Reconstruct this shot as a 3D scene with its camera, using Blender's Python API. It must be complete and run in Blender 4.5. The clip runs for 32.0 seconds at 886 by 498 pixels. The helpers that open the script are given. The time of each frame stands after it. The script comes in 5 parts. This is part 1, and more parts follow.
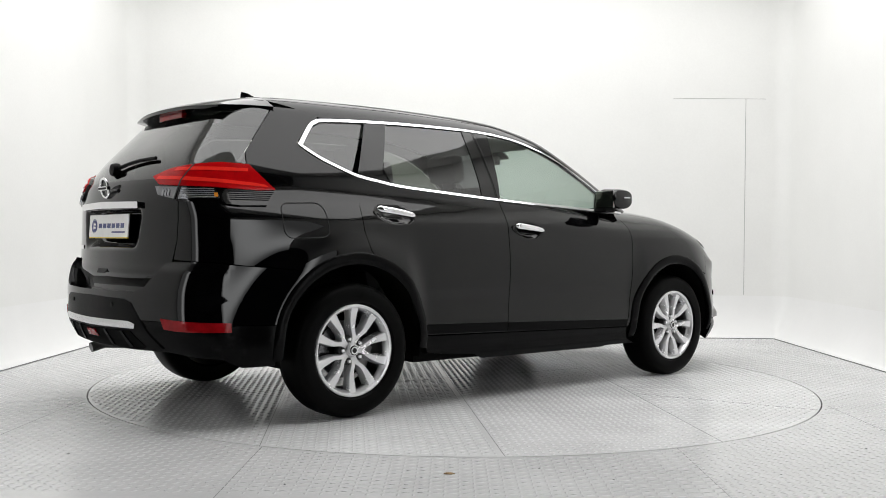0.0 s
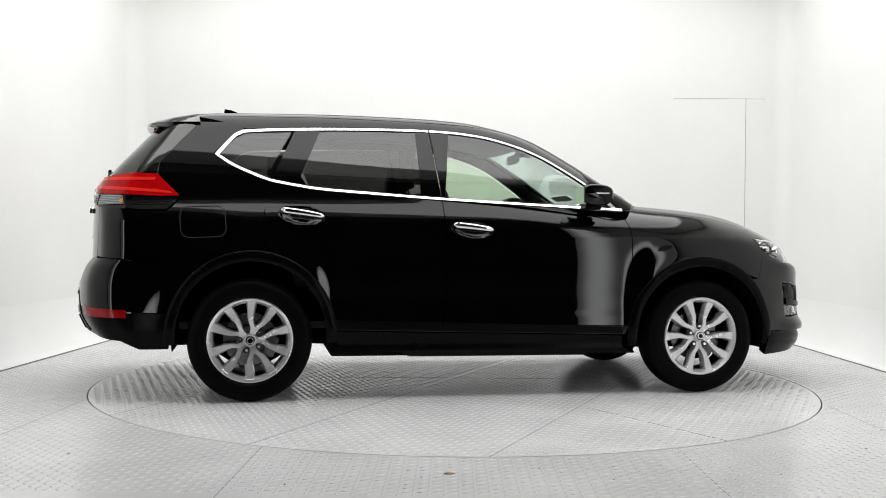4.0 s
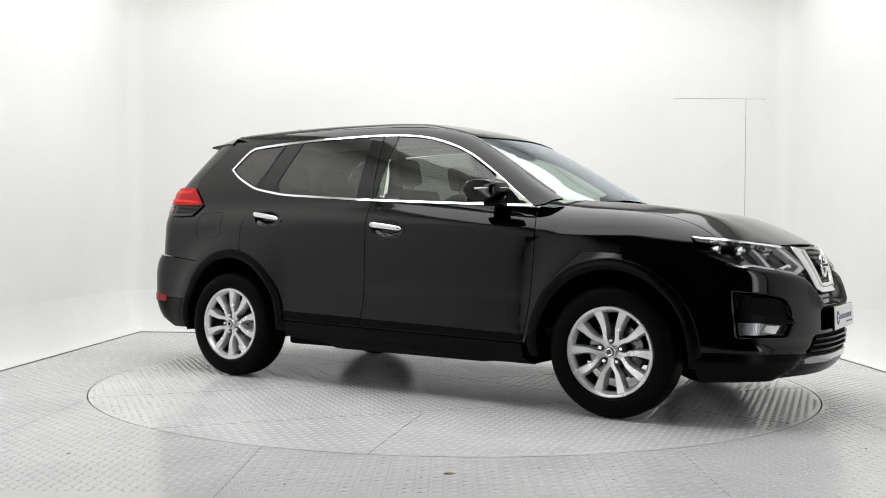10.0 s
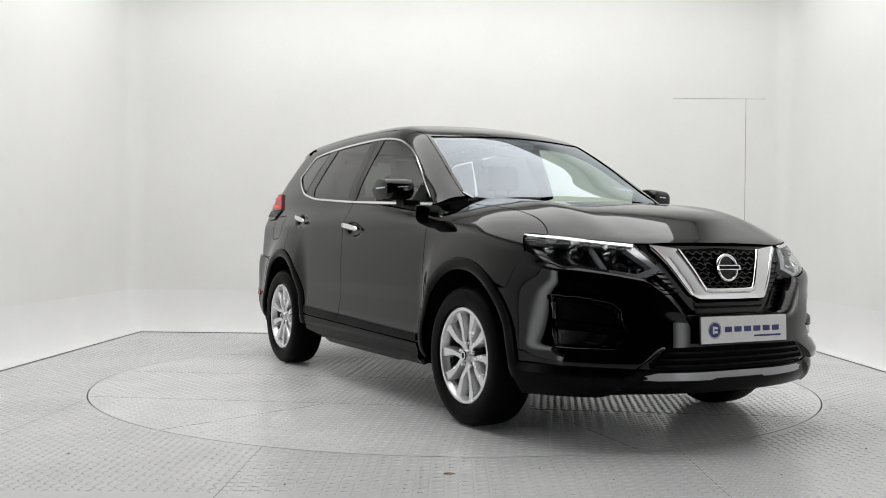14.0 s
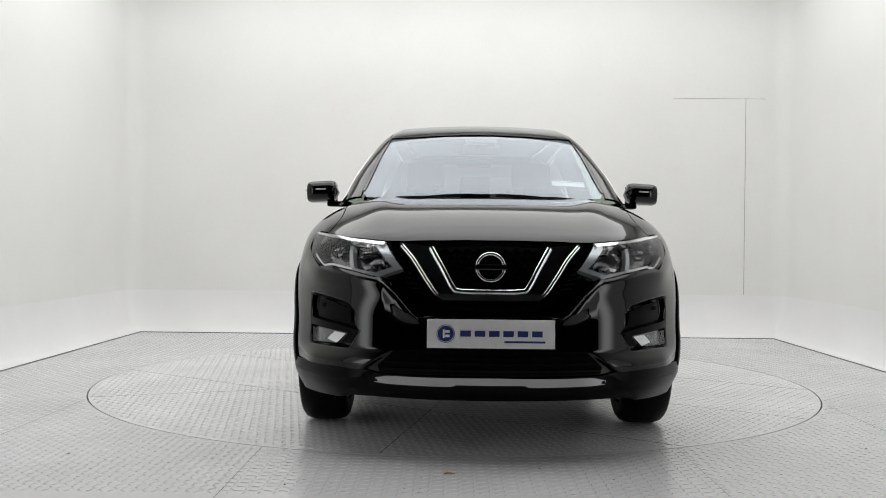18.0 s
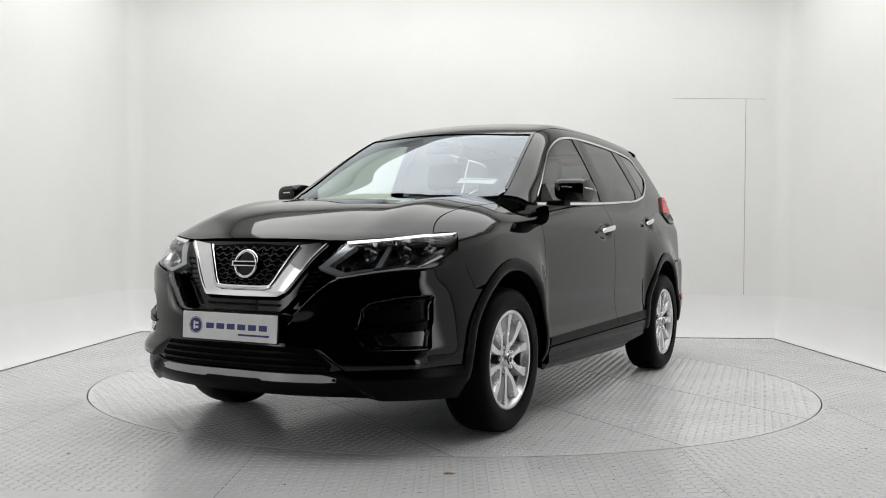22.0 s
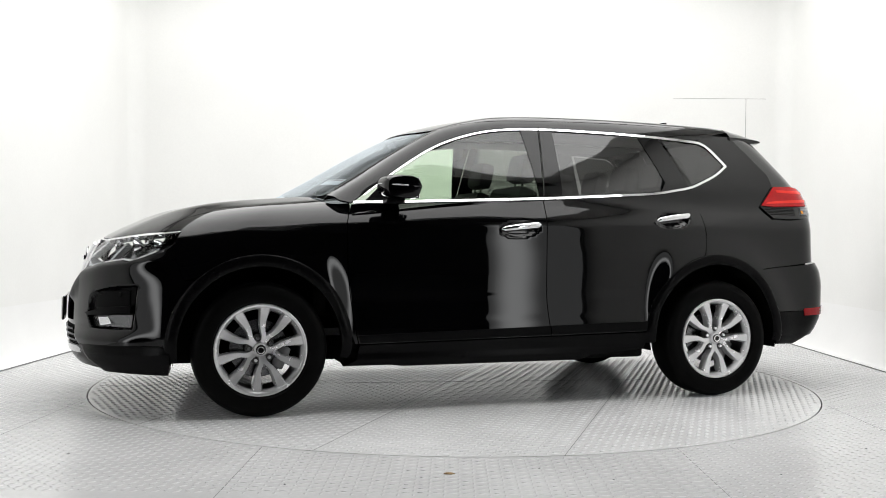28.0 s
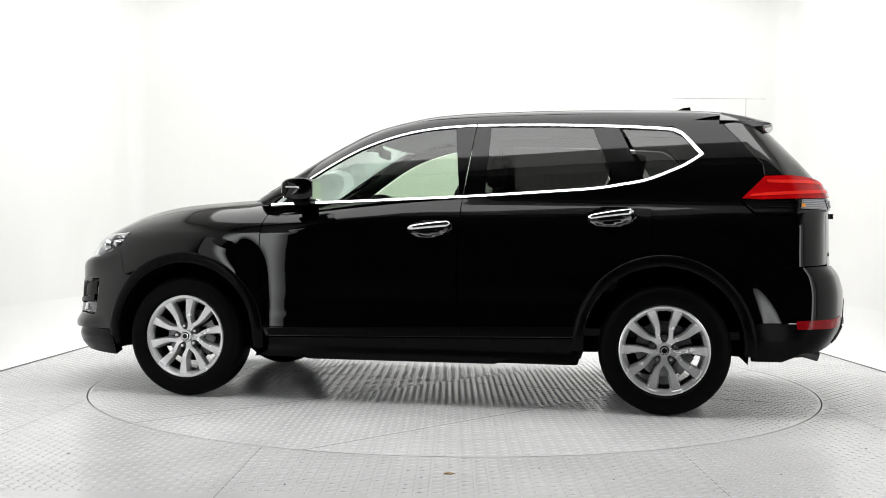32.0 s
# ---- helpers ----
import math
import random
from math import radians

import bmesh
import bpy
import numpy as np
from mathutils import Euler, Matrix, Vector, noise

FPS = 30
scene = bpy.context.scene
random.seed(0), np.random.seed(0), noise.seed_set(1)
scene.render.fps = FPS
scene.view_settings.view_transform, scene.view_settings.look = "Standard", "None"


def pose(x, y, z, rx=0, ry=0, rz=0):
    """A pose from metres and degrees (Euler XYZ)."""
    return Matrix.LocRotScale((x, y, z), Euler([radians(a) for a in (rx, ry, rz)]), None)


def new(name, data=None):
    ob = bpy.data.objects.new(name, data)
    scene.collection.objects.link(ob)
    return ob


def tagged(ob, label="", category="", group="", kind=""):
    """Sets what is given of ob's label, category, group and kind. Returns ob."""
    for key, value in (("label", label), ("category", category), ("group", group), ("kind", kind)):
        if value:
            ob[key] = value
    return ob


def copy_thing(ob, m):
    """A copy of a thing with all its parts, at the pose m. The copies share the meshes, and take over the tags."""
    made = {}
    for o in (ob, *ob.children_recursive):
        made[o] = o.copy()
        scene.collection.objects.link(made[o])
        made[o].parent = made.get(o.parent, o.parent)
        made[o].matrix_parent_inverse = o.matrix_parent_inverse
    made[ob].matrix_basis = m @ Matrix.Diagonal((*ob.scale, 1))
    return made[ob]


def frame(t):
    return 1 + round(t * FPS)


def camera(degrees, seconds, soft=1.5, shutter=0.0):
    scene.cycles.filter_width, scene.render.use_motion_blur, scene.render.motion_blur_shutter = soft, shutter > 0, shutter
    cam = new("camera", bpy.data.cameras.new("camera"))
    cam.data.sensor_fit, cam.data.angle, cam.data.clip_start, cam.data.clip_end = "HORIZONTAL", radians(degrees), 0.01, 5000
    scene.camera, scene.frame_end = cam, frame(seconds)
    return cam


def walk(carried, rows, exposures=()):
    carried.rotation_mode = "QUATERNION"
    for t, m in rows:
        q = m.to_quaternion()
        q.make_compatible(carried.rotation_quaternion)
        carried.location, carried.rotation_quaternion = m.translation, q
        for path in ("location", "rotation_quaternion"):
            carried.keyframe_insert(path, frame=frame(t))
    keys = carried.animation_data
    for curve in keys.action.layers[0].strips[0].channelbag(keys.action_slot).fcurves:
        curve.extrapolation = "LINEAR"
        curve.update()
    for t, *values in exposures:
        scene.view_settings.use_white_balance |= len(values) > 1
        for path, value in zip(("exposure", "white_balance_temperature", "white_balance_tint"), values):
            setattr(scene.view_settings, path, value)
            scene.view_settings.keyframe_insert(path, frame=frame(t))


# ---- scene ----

# The camera stands on a tripod before a turntable studio.
cam = camera(50.1, 32.0, soft=0.95)
EYE = pose(0.0, -6.252, 0.901, 89.644, -0.574, 0.685)
walk(cam, [(0.0, EYE), (32.0, EYE)],
     exposures=[(0.0, 0.02), (3.0, 0.04), (6.0, 0.08), (9.0, 0.05), (12.0, -0.05), (14.0, -0.22), (17.0, -0.27), (19.0, -0.27), (21.0, -0.26), (24.0, -0.11), (28.0, 0.18), (32.0, 0.28)])

# ---------------------------------------------------------------- light
world = bpy.data.worlds.new("world")
scene.world = world
world.use_nodes = True
world.node_tree.nodes["Background"].inputs[0].default_value = (0.9, 0.95, 1.0, 1)
world.node_tree.nodes["Background"].inputs[1].default_value = 0.02


def area_lamp(name, m, sx, sy, power, colour=(1.0, 0.997, 0.992)):
    data = bpy.data.lights.new(name, "AREA")
    data.shape, data.size, data.size_y, data.energy, data.color = "RECTANGLE", sx, sy, power, colour
    ob = new(name, data)
    ob.matrix_world = m
    return ob


# ---------------------------------------------------------------- materials
def nodes_of(name):
    m = bpy.data.materials.new(name)
    m.use_nodes = True
    return m, m.node_tree, m.node_tree.nodes["Principled BSDF"]


def put(t, kind, **values):
    n = t.nodes.new(kind)
    for k, v in values.items():
        n.inputs[k].default_value = v
    return n


def noise_node(t, scale, detail=4.0, rough=0.55):
    c = t.nodes.new("ShaderNodeTexCoord")
    n = put(t, "ShaderNodeTexNoise", Scale=scale, Detail=detail, Roughness=rough)
    t.links.new(c.outputs["Object"], n.inputs["Vector"])
    return n


def ramp(t, source, stops):
    r = t.nodes.new("ShaderNodeValToRGB")
    e = r.color_ramp.elements
    while len(e) < len(stops):
        e.new(0.5)
    for el, (p, c) in zip(e, stops):
        el.position, el.color = p, (*c, 1) if len(c) == 3 else c
    t.links.new(source, r.inputs[0])
    return r


def surface(name, colour, rough=0.5, metal=0.0, coat=0.0, vary=0.15, scale=6.0, fine=120.0, bump=0.0, rough_vary=0.1, ior=1.5):
    """A painted, plastic or metal surface with cloudy and fine variation and a light relief."""
    m, t, b = nodes_of(name)
    b.inputs["Metallic"].default_value, b.inputs["IOR"].default_value = metal, ior
    b.inputs["Coat Weight"].default_value, b.inputs["Coat Roughness"].default_value = coat, 0.02
    big, small = noise_node(t, scale), noise_node(t, fine, 3.0)
    mix = t.nodes.new("ShaderNodeMath")
    mix.operation = "MULTIPLY_ADD"
    t.links.new(small.outputs[0], mix.inputs[0])
    mix.inputs[1].default_value = 0.35
    t.links.new(big.outputs[0], mix.inputs[2])
    lo, hi = [c * (1 - vary) for c in colour], [min(1, c * (1 + vary)) for c in colour]
    r = ramp(t, mix.outputs[0], [(0.45, lo), (0.9, hi)])
    t.links.new(r.outputs[0], b.inputs["Base Color"])
    rr = put(t, "ShaderNodeMapRange", **{"From Min": 0.4, "From Max": 0.95, "To Min": rough * (1 - rough_vary), "To Max": min(1, rough * (1 + rough_vary))})
    t.links.new(mix.outputs[0], rr.inputs["Value"])
    t.links.new(rr.outputs[0], b.inputs["Roughness"])
    if bump:
        bp = put(t, "ShaderNodeBump", Strength=bump, Distance=0.002)
        t.links.new(small.outputs[0], bp.inputs["Height"])
        t.links.new(bp.outputs[0], b.inputs["Normal"])
    return m


def glass(name, colour, rough=0.0):
    m, t, b = nodes_of(name)
    b.inputs["Base Color"].default_value = (*colour, 1)
    b.inputs["Roughness"].default_value = rough
    b.inputs["Transmission Weight"].default_value = 1.0
    b.inputs["IOR"].default_value = 1.5
    return m


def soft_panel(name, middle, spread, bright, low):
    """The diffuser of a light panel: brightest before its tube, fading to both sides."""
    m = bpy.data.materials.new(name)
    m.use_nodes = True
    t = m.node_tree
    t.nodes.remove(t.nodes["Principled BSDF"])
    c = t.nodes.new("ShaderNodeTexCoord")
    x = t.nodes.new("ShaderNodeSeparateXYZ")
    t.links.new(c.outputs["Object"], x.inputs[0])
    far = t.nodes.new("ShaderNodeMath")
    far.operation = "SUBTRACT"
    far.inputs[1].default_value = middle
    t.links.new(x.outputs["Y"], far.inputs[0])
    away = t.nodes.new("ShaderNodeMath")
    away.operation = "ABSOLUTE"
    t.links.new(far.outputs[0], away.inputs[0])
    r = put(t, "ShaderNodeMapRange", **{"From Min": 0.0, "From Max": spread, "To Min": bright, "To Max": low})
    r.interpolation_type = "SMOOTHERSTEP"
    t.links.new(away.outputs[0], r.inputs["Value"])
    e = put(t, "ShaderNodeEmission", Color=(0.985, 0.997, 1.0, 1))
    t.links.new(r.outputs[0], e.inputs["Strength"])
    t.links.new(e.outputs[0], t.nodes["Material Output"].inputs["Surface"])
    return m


def pane_glass(name, tint, gloss=1.0, sheen=(1, 1, 1)):
    """Thin vehicle glass: tinted see-through film under a mirror gloss that grows at grazing angles."""
    m = bpy.data.materials.new(name)
    m.use_nodes = True
    t = m.node_tree
    t.nodes.remove(t.nodes["Principled BSDF"])
    out = t.nodes["Material Output"]
    tr = put(t, "ShaderNodeBsdfTransparent", Color=(*tint, 1))
    gl = put(t, "ShaderNodeBsdfGlossy", Color=(*sheen, 1), Roughness=0.01)
    lw = put(t, "ShaderNodeLayerWeight", Blend=0.5)
    po = t.nodes.new("ShaderNodeMath")
    po.operation = "POWER"
    po.inputs[1].default_value = 5.0
    mu = t.nodes.new("ShaderNodeMath")
    mu.operation, mu.use_clamp = "MULTIPLY_ADD", True
    mu.inputs[1].default_value, mu.inputs[2].default_value = 0.92, 0.042 * gloss
    t.links.new(lw.outputs["Facing"], po.inputs[0])
    t.links.new(po.outputs[0], mu.inputs[0])
    mx = t.nodes.new("ShaderNodeMixShader")
    t.links.new(mu.outputs[0], mx.inputs[0])
    t.links.new(tr.outputs[0], mx.inputs[1])
    t.links.new(gl.outputs[0], mx.inputs[2])
    t.links.new(mx.outputs[0], out.inputs["Surface"])
    return m


WALL = surface("studio_white_paint", (0.86, 0.86, 0.845), 0.75, vary=0.035, scale=0.7, fine=60, bump=0.05)
COVE = surface("cove_white_paint", (0.89, 0.89, 0.885), 0.6, vary=0.03, scale=1.3, fine=70, bump=0.05)
FLOOR = surface("grey_floor_paint", (0.65, 0.65, 0.652), 0.20, ior=1.5, vary=0.06, scale=1.4, fine=45, bump=0.04, rough_vary=0.35)
DISC = surface("turntable_floor_paint", (0.73, 0.73, 0.733), 0.18, ior=1.5, vary=0.07, scale=1.7, fine=45, bump=0.04, rough_vary=0.35)
SEAM = surface("seam_grey", (0.16, 0.16, 0.16), 0.8)
WALLSEAM = surface("wall_seam", (0.40, 0.40, 0.39), 0.8)
GAP = surface("dark_gap", (0.03, 0.03, 0.03), 0.8)
HALL = surface("dark_hall_paint", (0.035, 0.035, 0.038), 0.8, vary=0.4, scale=0.8)
PAINT = surface("black_car_paint", (0.0012, 0.0012, 0.0014), 0.025, vary=0.3, scale=9, rough_vary=0.3, ior=1.42)
PLASTIC = surface("black_textured_plastic", (0.0018, 0.0018, 0.002), 0.40, vary=0.2, scale=8, fine=400, bump=0.08, ior=1.15)
GLOSSBLACK = surface("piano_black_trim", (0.0015, 0.0015, 0.0016), 0.05, vary=0.2, scale=9, ior=1.45)
SATINBLACK = surface("satin_black_cladding", (0.0018, 0.0018, 0.002), 0.24, vary=0.2, scale=8, fine=500, bump=0.05, ior=1.17)
LINER = surface("black_liner", (0.004, 0.004, 0.004), 0.85, vary=0.3, ior=1.15)
CHROME = surface("chrome", (0.80, 0.80, 0.81), 0.05, metal=1.0, vary=0.03, scale=14)
SKID = surface("dark_satin_silver", (0.34, 0.34, 0.35), 0.14, metal=1.0, vary=0.06, scale=14)
SATIN = surface("satin_silver", (0.62, 0.62, 0.63), 0.25, metal=1.0, vary=0.05, scale=14)
ALLOY = surface("silver_alloy", (0.76, 0.76, 0.77), 0.25, metal=0.62, vary=0.06, scale=16, rough_vary=0.2)
RUBBER = surface("tyre_rubber", (0.0022, 0.0022, 0.0022), 0.46, vary=0.3, scale=12, fine=260, bump=0.12, ior=1.14)
REFLECTOR = surface("lamp_reflector_silver", (0.22, 0.22, 0.23), 0.16, metal=1.0, vary=0.2, scale=25)
LAMPDARK = surface("smoked_lamp_chrome", (0.17, 0.17, 0.178), 0.22, metal=1.0, vary=0.3, scale=30)
STEEL = surface("brake_steel", (0.14, 0.14, 0.14), 0.40, metal=1.0, vary=0.2, scale=20)
PRIVACY = pane_glass("privacy_glass", (0.14, 0.144, 0.138), 1.9)
TAILGLASS = pane_glass("tailgate_glass", (0.07, 0.072, 0.07), 1.9)
DOORGLASS = pane_glass("green_tinted_glass", (0.70, 0.80, 0.68), 1.7)
SCREEN = pane_glass("windscreen_glass", (0.70, 0.76, 0.78), 3.8, (0.86, 0.93, 1.0))
FABRIC = surface("dark_seat_cloth", (0.02, 0.02, 0.021), 0.85, vary=0.3, scale=20, fine=500, bump=0.3)
TRIM = surface("dark_cabin_plastic", (0.018, 0.018, 0.019), 0.6, vary=0.2, fine=300, bump=0.1)
HEADLINER = surface("grey_headliner", (0.33, 0.33, 0.32), 0.9, vary=0.06, fine=300)
REDLENS = surface("red_lamp_lens", (0.50, 0.003, 0.005), 0.08, coat=0.0, vary=0.15, scale=20, ior=1.35)
REDLIGHT = surface("red_light_guide", (0.95, 0.03, 0.02), 0.12, coat=0.0, vary=0.1, scale=20, ior=1.35)
DARKRED = surface("dark_red_reflector", (0.28, 0.004, 0.007), 0.12, coat=0.0, vary=0.2, scale=30, ior=1.35)
CLEAR = pane_glass("clear_lamp_cover", (0.96, 0.97, 0.97), 0.7)
LAMPWHITE = surface("white_lamp_guide", (0.42, 0.43, 0.45), 0.12, vary=0.05, metal=0.5)
AMBER = surface("amber_bulb", (0.75, 0.27, 0.02), 0.2, vary=0.1)
PLATE = surface("white_plate", (0.90, 0.89, 0.88), 0.35, vary=0.04, scale=20)
BLUE = surface("navy_print", (0.035, 0.045, 0.19), 0.4, vary=0.08)
YELLOW = surface("yellow_plate_edge", (0.75, 0.55, 0.03), 0.4, vary=0.08)
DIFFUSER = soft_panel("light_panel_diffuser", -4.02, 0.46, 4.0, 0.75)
PAPER = surface("white_paper", (0.8, 0.8, 0.8), 0.6, vary=0.03)

# ---------------------------------------------------------------- mesh helpers
def mesh_object(name, verts, faces, material, parent=None, label="", smooth=True, normals=None):
    me = bpy.data.meshes.new(name)
    me.from_pydata([tuple(map(float, v)) for v in verts], [], faces)
    me.materials.append(material)
    if smooth:
        me.polygons.foreach_set("use_smooth", [True] * len(me.polygons))
    me.update()
    if normals is not None:
        me.normals_split_custom_set_from_vertices([tuple(map(float, n)) for n in normals])
    ob = new(name, me)
    if parent:
        ob.parent = parent
    if label:
        ob["label"] = label
    return ob


def part(name, bm, material, parent=None, label="", smooth=False):
    """Links a bmesh as one mesh object under a thing or a part."""
    me = bpy.data.meshes.new(name)
    bmesh.ops.recalc_face_normals(bm, faces=bm.faces)
    bm.to_mesh(me)
    bm.free()
    me.materials.append(material)
    if smooth:
        me.polygons.foreach_set("use_smooth", [True] * len(me.polygons))
        me.set_sharp_from_angle(angle=radians(35))
    ob = new(name, me)
    if parent:
        ob.parent = parent
    if label:
        ob["label"] = label
    return ob


def box(bm, x0, x1, y0, y1, z0, z1, bevel=0.0):
    r = bmesh.ops.create_cube(bm, size=1.0, matrix=Matrix.LocRotScale(((x0 + x1) / 2, (y0 + y1) / 2, (z0 + z1) / 2), None, (x1 - x0, y1 - y0, z1 - z0)))
    if bevel:
        es = list({e for v in r["verts"] for e in v.link_edges})
        bmesh.ops.bevel(bm, geom=es, offset=bevel, segments=2, affect="EDGES", profile=0.6)
    return bm


def lathe(profile, steps, axis="y"):
    """A turned solid: profile of (radius, along), about the y axis."""
    bm = bmesh.new()
    rings = []
    for r, a in profile:
        rings.append([bm.verts.new((r * math.cos(2 * math.pi * k / steps), a, r * math.sin(2 * math.pi * k / steps))) for k in range(steps)])
    for p, q in zip(rings, rings[1:]):
        for k in range(steps):
            bm.faces.new((p[k], p[(k + 1) % steps], q[(k + 1) % steps], q[k]))
    return bm


def tube(points, radius, sides=8):
    """A round bar through points."""
    bm = bmesh.new()
    rings = []
    pts = [Vector(p) for p in points]
    for i, p in enumerate(pts):
        d = (pts[min(i + 1, len(pts) - 1)] - pts[max(i - 1, 0)]).normalized()
        a = d.orthogonal().normalized() if i == 0 else (a - d * a.dot(d)).normalized()
        b = d.cross(a)
        rings.append([bm.verts.new(p + radius * (a * math.cos(2 * math.pi * k / sides) + b * math.sin(2 * math.pi * k / sides))) for k in range(sides)])
    for p, q in zip(rings, rings[1:]):
        for k in range(sides):
            bm.faces.new((p[k], p[(k + 1) % sides], q[(k + 1) % sides], q[k]))
    bm.faces.new(rings[0][::-1])
    bm.faces.new(rings[-1])
    return bm


# ---------------------------------------------------------------- the studio
X0, X1, YB, YF, TOP = -3.07, 3.12, 3.0, -3.7, 4.1
COVE_R, COVE_H = 0.16, 0.41
RING = 2.265


def floor_sheet():
    """The fixed floor, with a round hole for the turntable."""
    n = 160
    verts, faces = [], []
    for k in range(n):
        a = 2 * math.pi * k / n
        c, s = math.cos(a), math.sin(a)
        verts.append((RING * c, RING * s, 0.0))
        verts.append((RING * c, RING * s, -0.03))
        f = min((X1 if c > 0 else X0) / c if abs(c) > 1e-6 else 1e9, (YB if s > 0 else -3.2) / s if abs(s) > 1e-6 else 1e9)
        verts.append((f * c, f * s, 0.0))
    for k in range(n):
        a, b = 3 * k, 3 * ((k + 1) % n)
        faces += [(a, a + 2, b + 2, b), (a, b, b + 1, a + 1)]
    corners = [(X1, YB), (X0, YB), (X0, -3.2), (X1, -3.2)]
    for cx, cy in corners:
        verts.append((cx, cy, 0.0))
        i = len(verts) - 1
        ang = math.atan2(cy, cx) % (2 * math.pi)
        k = int(ang / (2 * math.pi) * n)
        faces.append((3 * k + 2, i, 3 * ((k + 1) % n) + 2))
    base = len(verts)
    verts += [(X0, -3.2, 0), (X1, -3.2, 0), (X1, YF, 0), (X0, YF, 0)]
    faces.append((base, base + 3, base + 2, base + 1))
    return mesh_object("floor", verts, faces, FLOOR, smooth=False)


def sweep_wall(name, path, profile, material):
    """A wall that runs along path (plan points with outward normals) with an upright profile of (out, height)."""
    verts, faces = [], []
    m = len(profile)
    for (x, y), (nx, ny) in path:
        verts += [(x + nx * o, y + ny * o, z) for o, z in profile]
    for i in range(len(path) - 1):
        for j in range(m - 1):
            faces.append((i * m + j, (i + 1) * m + j, (i + 1) * m + j + 1, i * m + j + 1))
    return mesh_object(name, verts, faces, material)


def cove_profile():
    """A tall hollow skirting: flatter at the floor, upright where it runs into the wall."""
    return [(0.0, 0.0)] + [(0.004 + (COVE_R - 0.004) * math.sin(math.pi / 2 * k / 12) ** 0.9, 0.010 + (COVE_H - 0.010) * (1 - math.cos(math.pi / 2 * k / 12)) ** 0.8) for k in range(13)]


def wall_path():
    """Left wall, back wall, right wall with rounded corners: the edge of the floor with its outward normals."""
    p = [((X0, -4.48), (-1, 0)), ((X0, 0.0), (-1, 0)), ((X0, YB - 0.02), (-1, 0))]
    p += [((X0, YB), (math.cos(a), math.sin(a))) for a in (math.pi - math.pi / 2 * k / 10 for k in range(11))]
    p += [((X1, YB), (math.cos(a), math.sin(a))) for a in (math.pi / 2 - math.pi / 2 * k / 10 for k in range(11))]
    return p + [((X1, YB - 0.02), (1, 0)), ((X1, 0.0), (1, 0)), ((X1, -4.48), (1, 0))]


floor = tagged(floor_sheet(), "light grey painted tread-plate studio floor", "floor", kind="structure")
cove = tagged(sweep_wall("trim", wall_path(), cove_profile(), COVE), "tall hollow white skirting between floor and walls", "skirting", kind="structure")
out = COVE_R
walls = tagged(sweep_wall("wall_studio", wall_path(), [(out, COVE_H), (out, 1.2), (out, 2.4), (out, TOP), (out + 0.12, TOP), (out + 0.12, 0.0)], WALL),
               "matt white studio walls of smooth boards", "wall", kind="structure")

bm = bmesh.new()
box(bm, X0 - 0.6, X1 + 0.6, -3.05, YB + 0.6, TOP, TOP + 0.1)
ceiling = tagged(part("ceiling", bm, WALL), "white studio ceiling", "ceiling", kind="structure")

# seams of the wall boards, and the dark joint between floor and cove
def strips(name, boxes, material, label):
    bm = bmesh.new()
    for q in boxes:
        box(bm, *q)
    return tagged(part(name, bm, material), label, "trim", kind="structure")


yb = YB + out
strips("trim_board_seam", [(2.865, 2.869, yb - 0.003, yb + 0.002, 0.42, 2.355), (2.153, 3.074, yb - 0.003, yb + 0.002, 2.355, 2.358)], WALLSEAM, "thin dark seams between white wall boards")
strips("trim_floor_joint", [(X0 - 0.006, X0 + 0.004, -3.9, YB, 0.0, 0.006), (X1 - 0.004, X1 + 0.006, -3.9, YB, 0.0, 0.006), (X0, X1, YB - 0.004, YB + 0.006, 0.0, 0.006)], SEAM, "dark joint along the floor's edge")

# the dark hall behind the camera
bm = bmesh.new()
box(bm, -7.0, 7.0, -14.0, -13.9, 0, 5.5)
tagged(part("wall_hall_back", bm, HALL), "dark back wall of the hall", "wall", kind="structure")
for n, xa, xb in (("wall_hall_west", -7.1, -7.0), ("wall_hall_east", 7.0, 7.1)):
    bm = bmesh.new()
    box(bm, xa, xb, -14.0, -3.2, 0, 5.5)
    tagged(part(n, bm, HALL), "dark side wall of the hall", "wall", kind="structure")
bm = bmesh.new()
box(bm, -7.1, 7.1, -14.0, -3.2, 5.5, 5.6)
tagged(part("ceiling_hall", bm, HALL), "dark ceiling of the hall", "ceiling", kind="structure")
bm = bmesh.new()
box(bm, -7.1, 7.1, -14.0, YF, -0.06, -0.002)
box(bm, -7.1, X0, YF, -3.2, -0.06, -0.002)
box(bm, X1, 7.1, YF, -3.2, -0.06, -0.002)
tagged(part("floor_hall", bm, HALL), "dark concrete floor of the hall", "floor", kind="structure")

area_lamp("ceiling_softbox", pose(0, -0.05, TOP - 0.02), 5.6, 4.9, 222)
# Unseen dark bar added to end the softbox's reflection in the car.
bm = bmesh.new()
box(bm, X0 - 0.10, X1 + 0.10, -3.15, -2.92, TOP - 0.35, TOP - 0.03, 0.01)
tagged(part("ceiling_edge_mask", bm, GAP), "added deep dark bar bounding the luminous ceiling in reflections", "beam")
